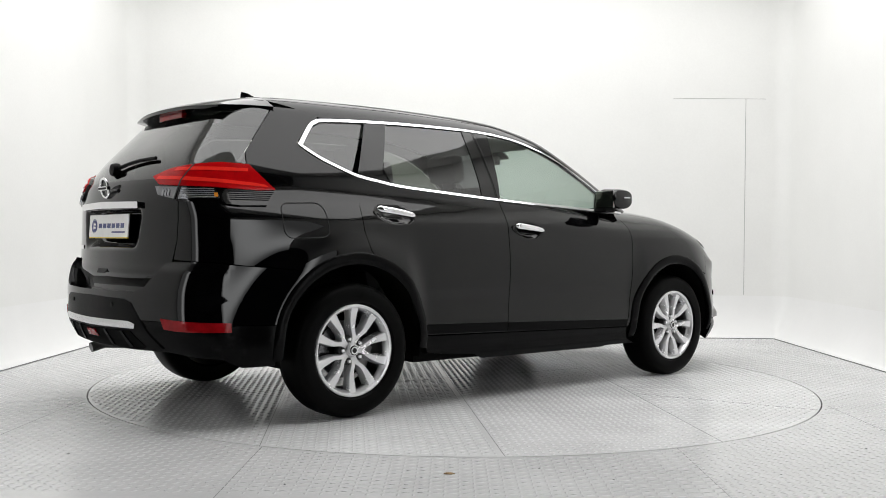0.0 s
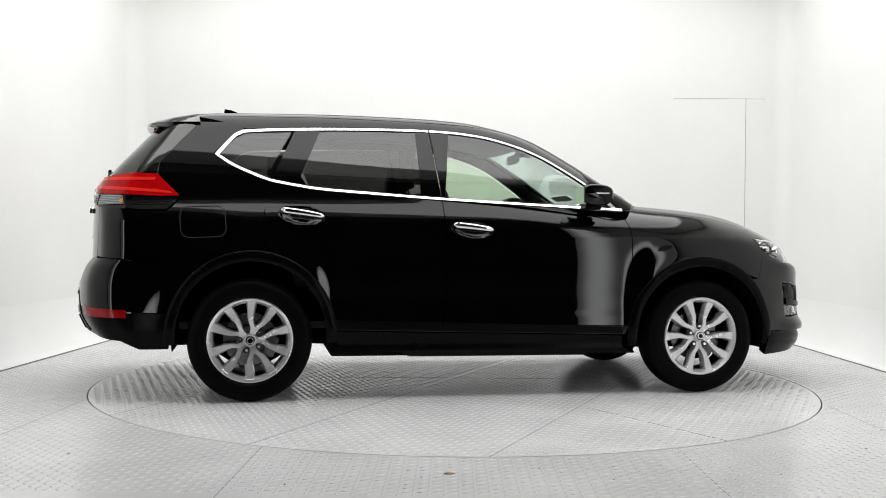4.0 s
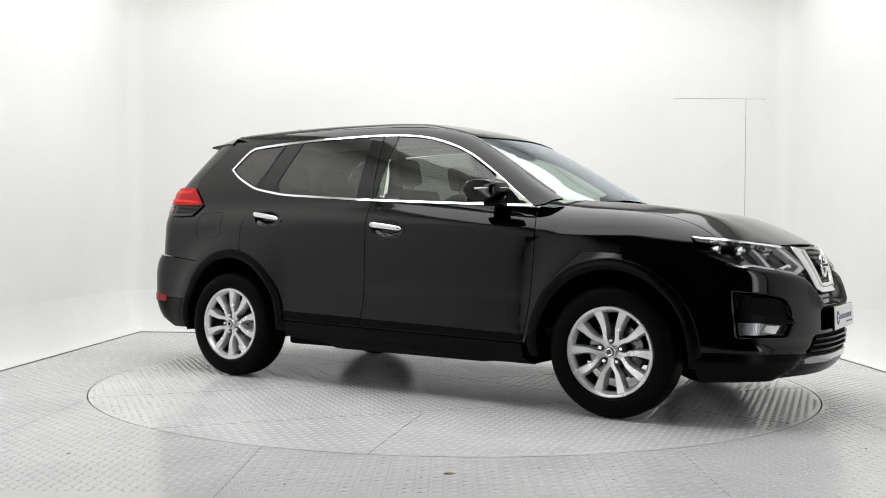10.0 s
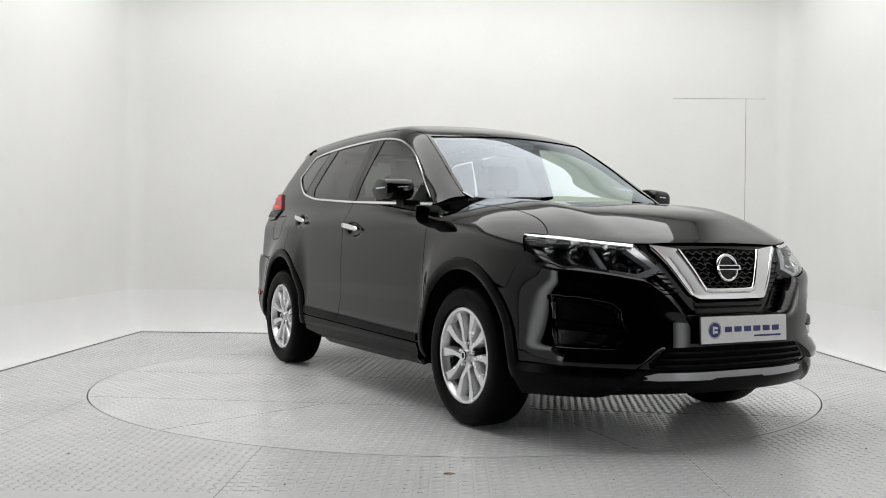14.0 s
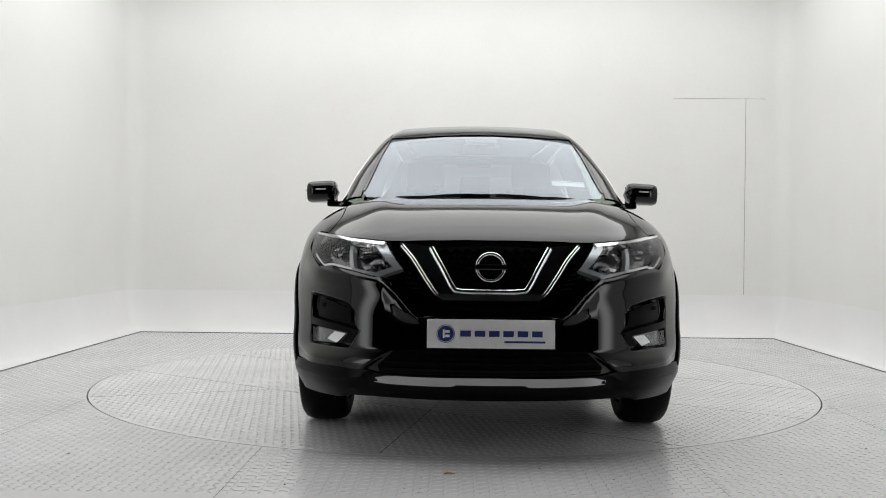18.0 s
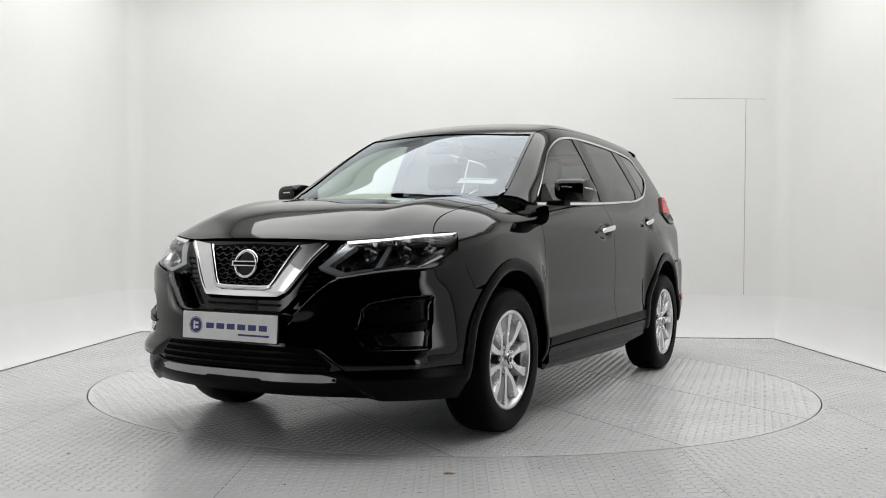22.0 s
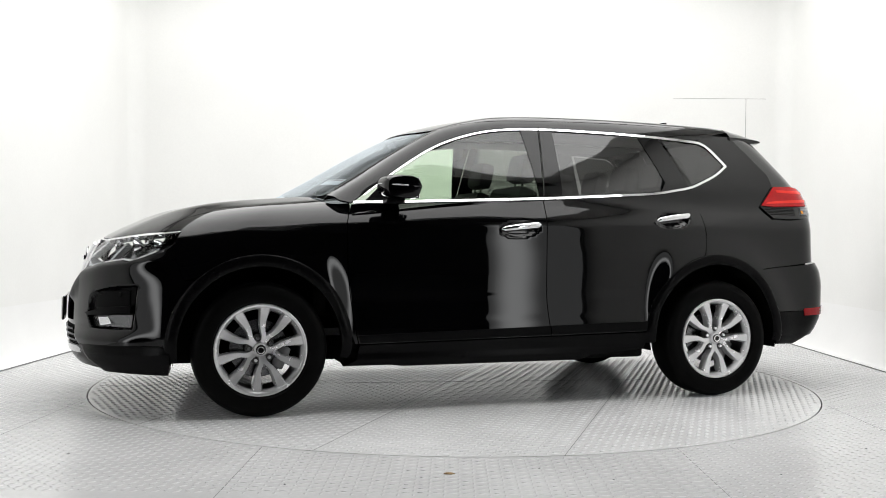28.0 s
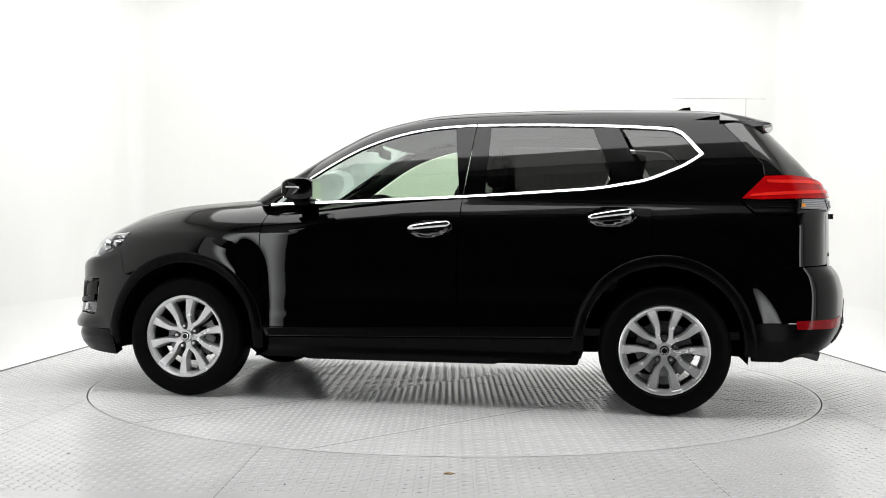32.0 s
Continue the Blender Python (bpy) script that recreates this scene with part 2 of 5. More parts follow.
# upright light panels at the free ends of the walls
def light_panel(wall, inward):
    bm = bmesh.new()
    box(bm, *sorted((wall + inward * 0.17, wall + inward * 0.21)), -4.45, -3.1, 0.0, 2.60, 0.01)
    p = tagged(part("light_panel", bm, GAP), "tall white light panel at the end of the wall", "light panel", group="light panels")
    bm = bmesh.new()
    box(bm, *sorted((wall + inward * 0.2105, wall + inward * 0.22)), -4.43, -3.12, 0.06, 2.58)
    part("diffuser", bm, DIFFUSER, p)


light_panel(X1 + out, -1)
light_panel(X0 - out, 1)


# ---------------------------------------------------------------- turntable
def turntable_disc():
    n = 160
    verts = [(0, 0, 0)] + [((RING - 0.009) * math.cos(2 * math.pi * k / n), (RING - 0.009) * math.sin(2 * math.pi * k / n), z) for z in (0.0, -0.03) for k in range(n)]
    faces = [(0, 1 + k, 1 + (k + 1) % n) for k in range(n)] + [(1 + k, 1 + n + k, 1 + n + (k + 1) % n, 1 + (k + 1) % n) for k in range(n)]
    return mesh_object("turntable", verts, faces, DISC, smooth=False)


turntable = tagged(turntable_disc(), "round grey tread-plate turntable set flush in the floor", "turntable")
bm = bmesh.new()
box(bm, -RING - 0.1, RING + 0.1, -RING - 0.1, RING + 0.1, -0.06, -0.031)
tagged(part("floor_pit", bm, GAP), "dark pit below the turntable", "floor", kind="structure")

# ---------------------------------------------------------------- the car: its skin as one smooth form
# Car space: x forward, y to the left, z up; the wheels' middle is at (OFFX, OFFY) on the turntable.
OFFX, OFFY = 0.042, 0.1567
car = tagged(new("car"), "glossy black five-door family SUV with chrome window trim on a turntable", "car")


def curve(*pts):
    """A smooth function through points (monotone cubic)."""
    xs, ys = np.array([p[0] for p in pts], float), np.array([p[1] for p in pts], float)
    d = np.diff(ys) / np.diff(xs)
    m = np.zeros(len(xs))
    m[1:-1] = np.where(d[:-1] * d[1:] > 0, 2 * d[:-1] * d[1:] / np.where(np.abs(d[:-1] + d[1:]) < 1e-9, 1e-9, d[:-1] + d[1:]), 0)
    m[0], m[-1] = d[0], d[-1]

    def f(x):
        x = np.asarray(x, float)
        k = np.clip(np.searchsorted(xs, x) - 1, 0, len(xs) - 2)
        h = xs[k + 1] - xs[k]
        t = (x - xs[k]) / h
        inside = ys[k] * (1 + 2 * t) * (1 - t) ** 2 + m[k] * h * t * (1 - t) ** 2 + ys[k + 1] * t * t * (3 - 2 * t) + m[k + 1] * h * t * t * (t - 1)
        return np.where(t < 0, ys[k] + m[k] * h * t, np.where(t > 1, ys[k + 1] + m[k + 1] * h * (t - 1), inside))
    return f


side_width = curve((0.15, 0.80), (0.26, 0.835), (0.36, 0.882), (0.42, 0.887), (0.46, 0.886), (0.52, 0.879), (0.58, 0.8765), (0.66, 0.879), (0.75, 0.881), (0.85, 0.878), (0.95, 0.870),
                   (1.00, 0.866), (1.03, 0.857), (1.06, 0.843), (1.09, 0.826), (1.12, 0.808), (1.16, 0.789), (1.25, 0.761), (1.33, 0.727), (1.41, 0.689), (1.50, 0.642), (1.58, 0.598), (1.70, 0.52), (1.9, 0.40))
nose = curve((0.10, 2.09), (0.22, 2.23), (0.30, 2.295), (0.45, 2.312), (0.60, 2.306), (0.70, 2.287), (0.80, 2.252), (0.88, 2.205), (0.92, 2.170), (0.96, 2.105), (1.1, 1.86))
tail = curve((0.20, -2.08), (0.30, -2.22), (0.40, -2.312), (0.50, -2.353), (0.64, -2.356), (0.74, -2.338), (0.80, -2.304), (0.95, -2.300), (1.08, -2.297),
             (1.17, -2.281), (1.28, -2.215), (1.45, -2.06), (1.58, -1.93), (1.66, -1.82), (1.8, -1.62))
hood_line = curve((0.3, 1.25), (0.8, 1.180), (1.05, 1.154), (1.27, 1.138), (1.45, 1.122), (1.67, 1.092), (1.84, 1.063), (2.00, 1.016), (2.12, 0.962), (2.3, 0.85))
roof_line = curve((-2.3, 1.60), (-1.8, 1.655), (-1.4, 1.680), (-0.75, 1.690), (-0.3, 1.684), (0.0, 1.667), (0.2, 1.632), (0.36, 1.591), (0.46, 1.552), (0.57, 1.498),
                  (0.74, 1.406), (0.95, 1.282), (1.15, 1.168), (1.35, 1.03))


def smax(a, b, r):
    h = np.maximum(r - np.abs(a - b), 0) / r
    return np.maximum(a, b) + h * h * r * 0.25


def soft_step(v):
    v = np.clip(v, 0, 1)
    return v * v * (3 - 2 * v)


def flare(x, z):
    """The wings swell over the wheels and fall away softly above them."""
    d = np.minimum(np.hypot(x - 1.34, z - 0.35), np.hypot(x + 1.345, z - 0.36))
    return np.where(x > 0, 0.032, 0.041) * np.exp(-((d - 0.46) / np.where(d > 0.46, 0.14, 0.11)) ** 2) * soft_step((np.abs(x) - 0.84) / 0.20)


def taper(x, z):
    """The sides draw in towards the tail."""
    return 0.09 * np.clip((-x - 0.75) / 1.45, 0, 1.2) ** 1.7 * 0.92


def lower(x, y, z):
    """Below zero inside the lower body with its hood and bumpers."""
    y = np.abs(y)
    s = y - side_width(z) + taper(x, z) - flare(x, z) + 0.03 * np.clip(x / 0.9, 0, 1) ** 2 * np.clip((z - 0.95) / 0.15, 0, 1)
    f = x - nose(z) + 0.20 * (y / 0.70) ** 2.6
    b = tail(z) + 0.09 * (y / 0.6) ** 2.3 - x
    s = smax(smax(s, f, 0.31), b, 0.11)
    t = (z - hood_line(x) + 0.022 * (y / 0.6) ** 2.5 - 0.013 * np.exp(-((y - 0.52) / 0.08) ** 2))
    return smax(s, t, 0.17)


def upper(x, y, z):
    """Below zero inside the glasshouse and roof."""
    y = np.abs(y)
    s = y - side_width(z) + taper(x, z) + 0.004 * np.clip(x / 0.9, 0, 1) ** 2
    b = tail(z) + 0.09 * (y / 0.6) ** 2.3 - x
    t = (z - roof_line(x + 0.115 * (y / 0.6) ** 2) + 0.020 * (y / 0.6) ** 2) * 0.85
    return smax(smax(s, b, 0.15), t, 0.08)


def root(f, lo, hi, steps=38):
    """Where the increasing f crosses zero."""
    lo, hi = np.broadcast_arrays(lo, hi)
    lo, hi = lo.astype(float).copy(), hi.astype(float).copy()
    for _ in range(steps):
        mid = (lo + hi) / 2
        inside = f(mid) < 0
        lo, hi = np.where(inside, mid, lo), np.where(inside, hi, mid)
    return (lo + hi) / 2


def on_side(body):
    def f(x, z):
        return np.stack([x, root(lambda y: body(x, y, z), np.zeros_like(x), np.ones_like(x) * 1.2), z], -1)
    return f


def on_top(body, z0=0.7):
    def f(x, y):
        return np.stack([x, y, root(lambda z: body(x, y, z), np.ones_like(x) * z0, np.ones_like(x) * 1.9)], -1)
    return f


def on_front(y, z):
    return np.stack([root(lambda x: lower(x, y, z), np.ones_like(y) * 0.9, np.ones_like(y) * 2.6), y, z], -1)


def on_rear(body):
    def f(y, z):
        return np.stack([-root(lambda x: body(-x, y, z), np.ones_like(y) * 1.0, np.ones_like(y) * 2.6), y, z], -1)
    return f


def round_nose(a, z):
    """Turned about an upright axis behind the nose: a is 0 ahead and pi/2 to the side."""
    r = root(lambda r: lower(1.2 + r * np.cos(a), r * np.sin(a), z), np.zeros_like(a), np.ones_like(a) * 1.5)
    return np.stack([1.2 + r * np.cos(a), r * np.sin(a), z], -1)


def round_tail(body):
    def f(a, z):
        r = root(lambda r: body(-1.2 - r * np.cos(a), r * np.sin(a), z), np.zeros_like(a), np.ones_like(a) * 1.5)
        return np.stack([-1.2 - r * np.cos(a), r * np.sin(a), z], -1)
    return f


def round_section(body, y0, z0):
    """Turned about a lengthwise axis: x, and the angle from level to upright."""
    def f(x, a):
        r = root(lambda r: body(x, y0 + r * np.cos(a), z0 + r * np.sin(a)), np.zeros_like(x), np.ones_like(x) * 1.2)
        return np.stack([x, y0 + r * np.cos(a), z0 + r * np.sin(a)], -1)
    return f


SIDE, SIDE_UP, TOPL, TOPU = on_side(lower), on_side(upper), on_top(lower), on_top(upper, 1.0)
REAR_LOW, REAR_UP = on_rear(lower), on_rear(upper)
TAIL_LOW, TAIL_UP = round_tail(lower), round_tail(upper)
SECT_LOW, SECT_UP = round_section(lower, 0.3, 0.7), round_section(upper, 0.25, 0.95)


def nose_s(x, z):
    y = float(SIDE(np.array([x]), np.array([z]))[0, 1])
    return (math.atan2(y, x - 1.2), z)


def nose_f(y, z):
    x = float(on_front(np.array([abs(y)]), np.array([z]))[0, 0])
    return (math.atan2(y, x - 1.2), z)


def tail_s(x, z, up=False):
    y = float((SIDE_UP if up else SIDE)(np.array([x]), np.array([z]))[0, 1])
    return (math.atan2(y, -1.2 - x), z)


def tail_r(y, z, up=False):
    x = float((REAR_UP if up else REAR_LOW)(np.array([abs(y)]), np.array([z]))[0, 0])
    return (math.atan2(y, -1.2 - x), z)


def sect_s(x, z, up=False):
    y = float((SIDE_UP if up else SIDE)(np.array([x]), np.array([z]))[0, 1])
    return (x, math.atan2(z - (0.95 if up else 0.7), y - (0.25 if up else 0.3)))


def sect_t(x, y, up=False):
    z = float((TOPU if up else TOPL)(np.array([x]), np.array([y]))[0, 2])
    return (x, math.atan2(z - (0.95 if up else 0.7), y - (0.25 if up else 0.3)))


# ---- panels cut out of that skin
def rounded(poly, r, steps=4):
    """The outline with its corners rounded."""
    res, n = [], len(poly)
    for i in range(n):
        p, a, b = Vector(poly[i]), Vector(poly[i - 1]), Vector(poly[(i + 1) % n])
        ra, rb = min(r, (a - p).length * 0.45), min(r, (b - p).length * 0.45)
        p0, p1 = p + (a - p).normalized() * ra, p + (b - p).normalized() * rb
        for k in range(steps + 1):
            t = k / steps
            res.append(tuple(p0 * (1 - t) ** 2 + p * 2 * t * (1 - t) + p1 * t * t))
    return res


def through_points(pts, steps=5, closed=False):
    """A smooth line through points."""
    n, res = len(pts), []
    for i in range(n if closed else n - 1):
        a, b, c, d = (Vector(pts[(i + k) % n]) if closed else Vector(pts[min(max(i + k, 0), n - 1)]) for k in (-1, 0, 1, 2))
        for k in range(steps):
            t = k / steps
            res.append(tuple(0.5 * (2 * b + (c - a) * t + (2 * a - 5 * b + 4 * c - d) * t * t + (3 * b - a - 3 * c + d) * t ** 3)))
    return res if closed else res + [tuple(pts[-1])]


def ribbon(line, width, ends=None):
    """The outline of a band of that width along a line; ends: widths at its start and end."""
    left, right, n = [], [], len(line)
    for i, p in enumerate(line):
        d = (Vector(line[min(i + 1, n - 1)]) - Vector(line[max(i - 1, 0)])).normalized()
        w = width if not ends else ends[0] + (ends[1] - ends[0]) * i / (n - 1)
        left.append((p[0] - d.y * w / 2, p[1] + d.x * w / 2))
        right.append((p[0] + d.y * w / 2, p[1] - d.x * w / 2))
    return left + right[::-1]


def clip(poly, axis, value, keep_less):
    res = []
    for i in range(len(poly)):
        a, b = poly[i - 1], poly[i]
        ia, ib = (a[axis] <= value) == keep_less or a[axis] == value, (b[axis] <= value) == keep_less or b[axis] == value
        if ia != ib:
            t = (value - a[axis]) / (b[axis] - a[axis])
            q = [a[0] + t * (b[0] - a[0]), a[1] + t * (b[1] - a[1])]
            q[axis] = value
            res.append(tuple(q))
        if ib:
            res.append(b)
    return res


def pieces(poly, cu, cv):
    """The outline cut into cells: flat points and faces."""
    us, vs = [p[0] for p in poly], [p[1] for p in poly]
    index, pts, faces = {}, [], []
    for i in range(math.floor(min(us) / cu), math.floor(max(us) / cu) + 1):
        strip = clip(clip(poly, 0, i * cu, False), 0, (i + 1) * cu, True)
        if len(strip) < 3:
            continue
        lo, hi = min(p[1] for p in strip), max(p[1] for p in strip)
        for j in range(math.floor(lo / cv), math.floor(hi / cv) + 1):
            cell = clip(clip(strip, 1, j * cv, False), 1, (j + 1) * cv, True)
            ring = []
            for p in cell:
                key = (round(p[0], 5), round(p[1], 5))
                if key not in index:
                    index[key] = len(pts)
                    pts.append(key)
                if index[key] not in ring:
                    ring.append(index[key])
            if len(ring) > 2:
                area = sum(pts[ring[k - 1]][0] * pts[ring[k]][1] - pts[ring[k]][0] * pts[ring[k - 1]][1] for k in range(len(ring)))
                if abs(area) > 1e-8:
                    faces.append(ring if area > 0 else ring[::-1])
    return pts, faces


def panel(name, poly, skin, material, parent=None, label="", raise_by=0.0, cell=0.035, edge=0.012, side=0, cu=None, lift=None, tilt=0.0):
    """A panel of the skin: its outline in the skin's two coordinates, lifted by raise_by, with edges turned in.
    side 1: the left one, -1: the right one, 0: one that lies on both sides of the middle."""
    pts, faces = pieces(poly, cu or cell, cell)
    flat = np.array(pts)
    u, v, e = flat[:, 0], flat[:, 1], 2e-3
    p = skin(u, v)
    n = np.cross(skin(u + e, v) - skin(u - e, v), skin(u, v + e) - skin(u, v - e))
    n /= np.linalg.norm(n, axis=1)[:, None] + 1e-12
    middle = p.mean(0) - np.array([np.clip(p[:, 0].mean(), -1, 1), 0, 0.7])
    if (n @ middle).sum() < 0:
        n, faces = -n, [f[::-1] for f in faces]
    verts = p + n * raise_by
    if lift:
        def raised(a, b):
            q = skin(a, b)
            w = np.cross(skin(a + e, b) - skin(a - e, b), skin(a, b + e) - skin(a, b - e))
            w /= np.linalg.norm(w, axis=1)[:, None] + 1e-12
            w *= np.sign((w * n).sum(1))[:, None]
            return q + w * lift(a, b)[:, None]
        verts, old = raised(u, v), n
        n = np.cross(raised(u + e, v) - raised(u - e, v), raised(u, v + e) - raised(u, v - e))
        n /= np.linalg.norm(n, axis=1)[:, None] + 1e-12
        n *= np.sign((n * old).sum(1))[:, None]
    count = {}
    for f in faces:
        for a, b in zip(f, f[1:] + f[:1]):
            count[(min(a, b), max(a, b))] = count.get((min(a, b), max(a, b)), 0) + 1
    allv, alln, allf = [verts], [n], list(faces)
    base = len(verts)
    rim = [(a, b) for f in faces for a, b in zip(f, f[1:] + f[:1]) if count[(min(a, b), max(a, b))] == 1]
    if edge and rim:
        extra, extran = [], []
        for a, b in rim:
            d = verts[b] - verts[a]
            outward = np.cross(d, n[a])
            outward /= np.linalg.norm(outward) + 1e-12
            i = base + len(extra)
            extra += [verts[a], verts[b], verts[b] - n[b] * edge, verts[a] - n[a] * edge]
            extran += [outward] * 4
            allf.append([i + 1, i, i + 3, i + 2])
        allv.append(np.array(extra))
        alln.append(np.array(extran))
    vv, nn = np.concatenate(allv), np.concatenate(alln)
    if tilt:
        nn = nn + np.array([0, 0, tilt])
        nn /= np.linalg.norm(nn, axis=1)[:, None]
    vv = vv + np.array([OFFX, 0, 0])
    if side < 0:
        vv, nn, allf = vv * [1, -1, 1], nn * [1, -1, 1], [f[::-1] for f in allf]
    vv = vv + np.array([0, OFFY, 0])
    return mesh_object(name, vv, allf, material, parent or car, label, normals=nn)


def pair(name, poly, skin, material, **k):
    parents = k.pop("parents", (None, None))
    return [panel(name, poly, skin, material, parent=q, side=s, **k) for s, q in zip((1, -1), parents)]


def arc(cx, cz, r, a0, a1, n=14):
    return [(cx + r * math.cos(radians(a0 + (a1 - a0) * k / n)), cz + r * math.sin(radians(a0 + (a1 - a0) * k / n))) for k in range(n + 1)]


AF, AR, ARCH = (1.352, 0.360), (-1.345, 0.375), 0.470
g = 0.0025

# ---- doors
BELT = through_points([(-1.247, 1.246), (-1.12, 1.222), (-0.97, 1.200), (-0.70, 1.180), (-0.255, 1.154), (0.31, 1.128), (0.64, 1.114), (0.86, 1.106)], 4)
belt_rear = [p for p in BELT if p[0] <= -0.256]
belt_front = [p for p in BELT if p[0] >= -0.25]
door_front_edge = through_points([(0.86, 1.10), (0.895, 1.02), (0.905, 0.93), (0.903, 0.80), (0.893, 0.66), (0.86, 0.45), (0.840, 0.365)], 3)
b_line = through_points([(-0.250, 1.152), (-0.246, 1.05), (-0.240, 0.93), (-0.236, 0.78), (-0.238, 0.62), (-0.252, 0.48), (-0.266, 0.387)], 3)
front_door_poly = belt_front + door_front_edge[1:] + [(p[0] + g, p[1]) for p in b_line[::-1]]


def cup(cx, cz):
    """The hollow pressed into the door behind its handle."""
    def f(x, z):
        u, v = x - cx, z - cz + 0.08 * (x - cx)
        return -0.024 * soft_step((1.12 - np.hypot(u / 0.118, v / 0.047)) / 0.55)
    return f


front_doors = pair("front_door", front_door_poly, SIDE, PAINT, lift=cup(-0.078, 0.982), cell=0.014, cu=0.018)
rear_edge = through_points([(-0.888, 0.401), (-0.903, 0.445)], 2) + [p for p in arc(*AR, ARCH + 0.006, 14, 74, 10)][1:] + through_points([(-1.222, 0.818), (-1.256, 0.86), (-1.280, 0.97), (-1.274, 1.10), (-1.250, 1.242)], 3)
rear_door_poly = [(p[0] - g, p[1]) for p in b_line] + rear_edge + belt_rear[1:]
rear_doors = pair("rear_door", rear_door_poly, SIDE, PAINT, lift=cup(-1.068, 1.048), cell=0.014, cu=0.018)

# ---- sills and lower door mouldings
sill_poly = [(-0.90, 0.394), (0.838, 0.358), (0.85, 0.30), (0.93, 0.262), (0.66, 0.262), (0.60, 0.252), (-0.45, 0.256), (-0.52, 0.290), (-0.86, 0.31)]
sills = pair("sill", sill_poly, SIDE, SATINBLACK, lift=lambda x, z: 0.006 + 0.030 * soft_step((0.335 - z) / 0.05), cell=0.015, cu=0.04, edge=0.05)
pair("door_moulding", rounded([(-0.262, 0.391), (0.838, 0.369), (0.846, 0.410), (-0.256, 0.441)], 0.008), SIDE, PLASTIC, raise_by=0.007, parents=front_doors)
pair("door_moulding", rounded([(-0.886, 0.405), (-0.270, 0.392), (-0.262, 0.442), (-0.900, 0.458)], 0.008), SIDE, PLASTIC, raise_by=0.007, parents=rear_doors)

# ---- front wings
LAMP_TOP = through_points([nose_s(1.742, 0.947), nose_s(1.82, 0.944), nose_s(1.90, 0.936), nose_f(0.70, 0.928), nose_f(0.60, 0.918), nose_f(0.449, 0.904)], 3)
lamp_top_xy = [tuple(round_nose(np.array([a]), np.array([z]))[0, :2]) for a, z in LAMP_TOP]
HOODSIDE = [(0.985, 0.655), (1.15, 0.692), (1.35, 0.700), (1.55, 0.692), (1.70, 0.690), (1.81, 0.715), (1.895, 0.762)]
wing_poly = ([sect_s(p[0] + 0.005, p[1]) for p in door_front_edge[::-1]] + [sect_s(0.875, 1.135), sect_s(0.905, 1.15)] + [sect_t(p[0], p[1] + g) for p in through_points(HOODSIDE, 3)]
             + [sect_t(x - 0.004, y - 0.004) for x, y in lamp_top_xy[5:0:-1]] + [sect_s(1.744, 0.945), sect_s(1.80, 0.86), sect_s(1.77, 0.80), sect_s(1.735, 0.70)] + [sect_s(*p) for p in arc(*AF, ARCH, 52, 170, 16)] + [sect_s(0.862, 0.366)])
wings = pair("front_wing", wing_poly, SECT_LOW, PAINT, cu=0.02, cell=0.025)

# ---- hood
hp = through_points(HOODSIDE, 3)
hood_front = [(x - 0.006, y) for x, y in lamp_top_xy[8:]] + [(2.112, 0.36), (2.128, 0.20), (2.132, 0.0)]
hood_half = [(1.10, 0.0), (1.085, 0.3), (1.03, 0.55)] + [(p[0], p[1] - g) for p in hp] + hood_front
hood_poly = hood_half + [(x, -y) for x, y in hood_half[::-1][1:-1]]
hood = panel("hood", hood_poly, TOPL, PAINT)

# ---- rear quarters
D_LINE = [(-1.645, 1.598), (-1.76, 1.47), (-1.865, 1.345), (-1.872, 1.285)]
qpoly_up = [tail_s(-1.246, 1.180, True)] + [tail_s(x, z, True) for x, z in [(-1.246, 1.249), (-1.35, 1.288), (-1.46, 1.335), (-1.555, 1.392), (-1.568, 1.408), (-1.475, 1.512), (-1.41, 1.545), (-1.38, 1.60)]] + \
    [tail_s(x, z, True) for x, z in D_LINE] + [tail_s(-1.872, 1.180, True)]
pair("rear_pillar", qpoly_up, TAIL_UP, PAINT, cu=0.04)
qpoly_low = [tail_s(-1.2535, 1.18)] + [tail_s(x, z) for x, z in [(-1.280, 1.08), (-1.286, 0.97), (-1.262, 0.858)]] + [tail_s(*p) for p in arc(*AR, ARCH, 78, 128, 8)] + \
    [tail_s(-1.70, 0.765), tail_s(-1.95, 0.785), tail_r(0.80, 0.80), tail_r(0.70, 0.805), tail_r(0.612, 0.81), tail_r(0.630, 0.90), tail_r(0.634, 1.0), tail_r(0.629, 1.10), tail_r(0.66, 1.18)]
quarters = pair("rear_wing", qpoly_low, TAIL_LOW, PAINT, cu=0.02, cell=0.02)

# ---- roof and pillars
roof_side = [(-1.68, 0.50), (-1.2, 0.53), (-0.4, 0.545), (0.1, 0.548), (0.32, 0.556)]
header = [(0.32, 0.556), (0.385, 0.40), (0.422, 0.20), (0.432, 0.0)]
rh = [(-1.82, 0.0), (-1.80, 0.3), (-1.72, 0.47)] + roof_side + header[1:]
roof_poly = rh + [(x, -y) for x, y in rh[::-1][1:-1]]
roof = panel("roof", roof_poly, TOPU, PAINT)
SCREEN_EDGE = [(0.33, 0.562), (0.50, 0.597), (0.65, 0.624), (0.80, 0.650), (0.93, 0.672), (0.985, 0.672)]
WIN_TOP = through_points([(-1.38, 1.562), (-1.095, 1.575), (-0.72, 1.586), (-0.31, 1.588), (-0.04, 1.570), (0.168, 1.526), (0.374, 1.447), (0.581, 1.322), (0.77, 1.186), (0.875, 1.112)], 4)
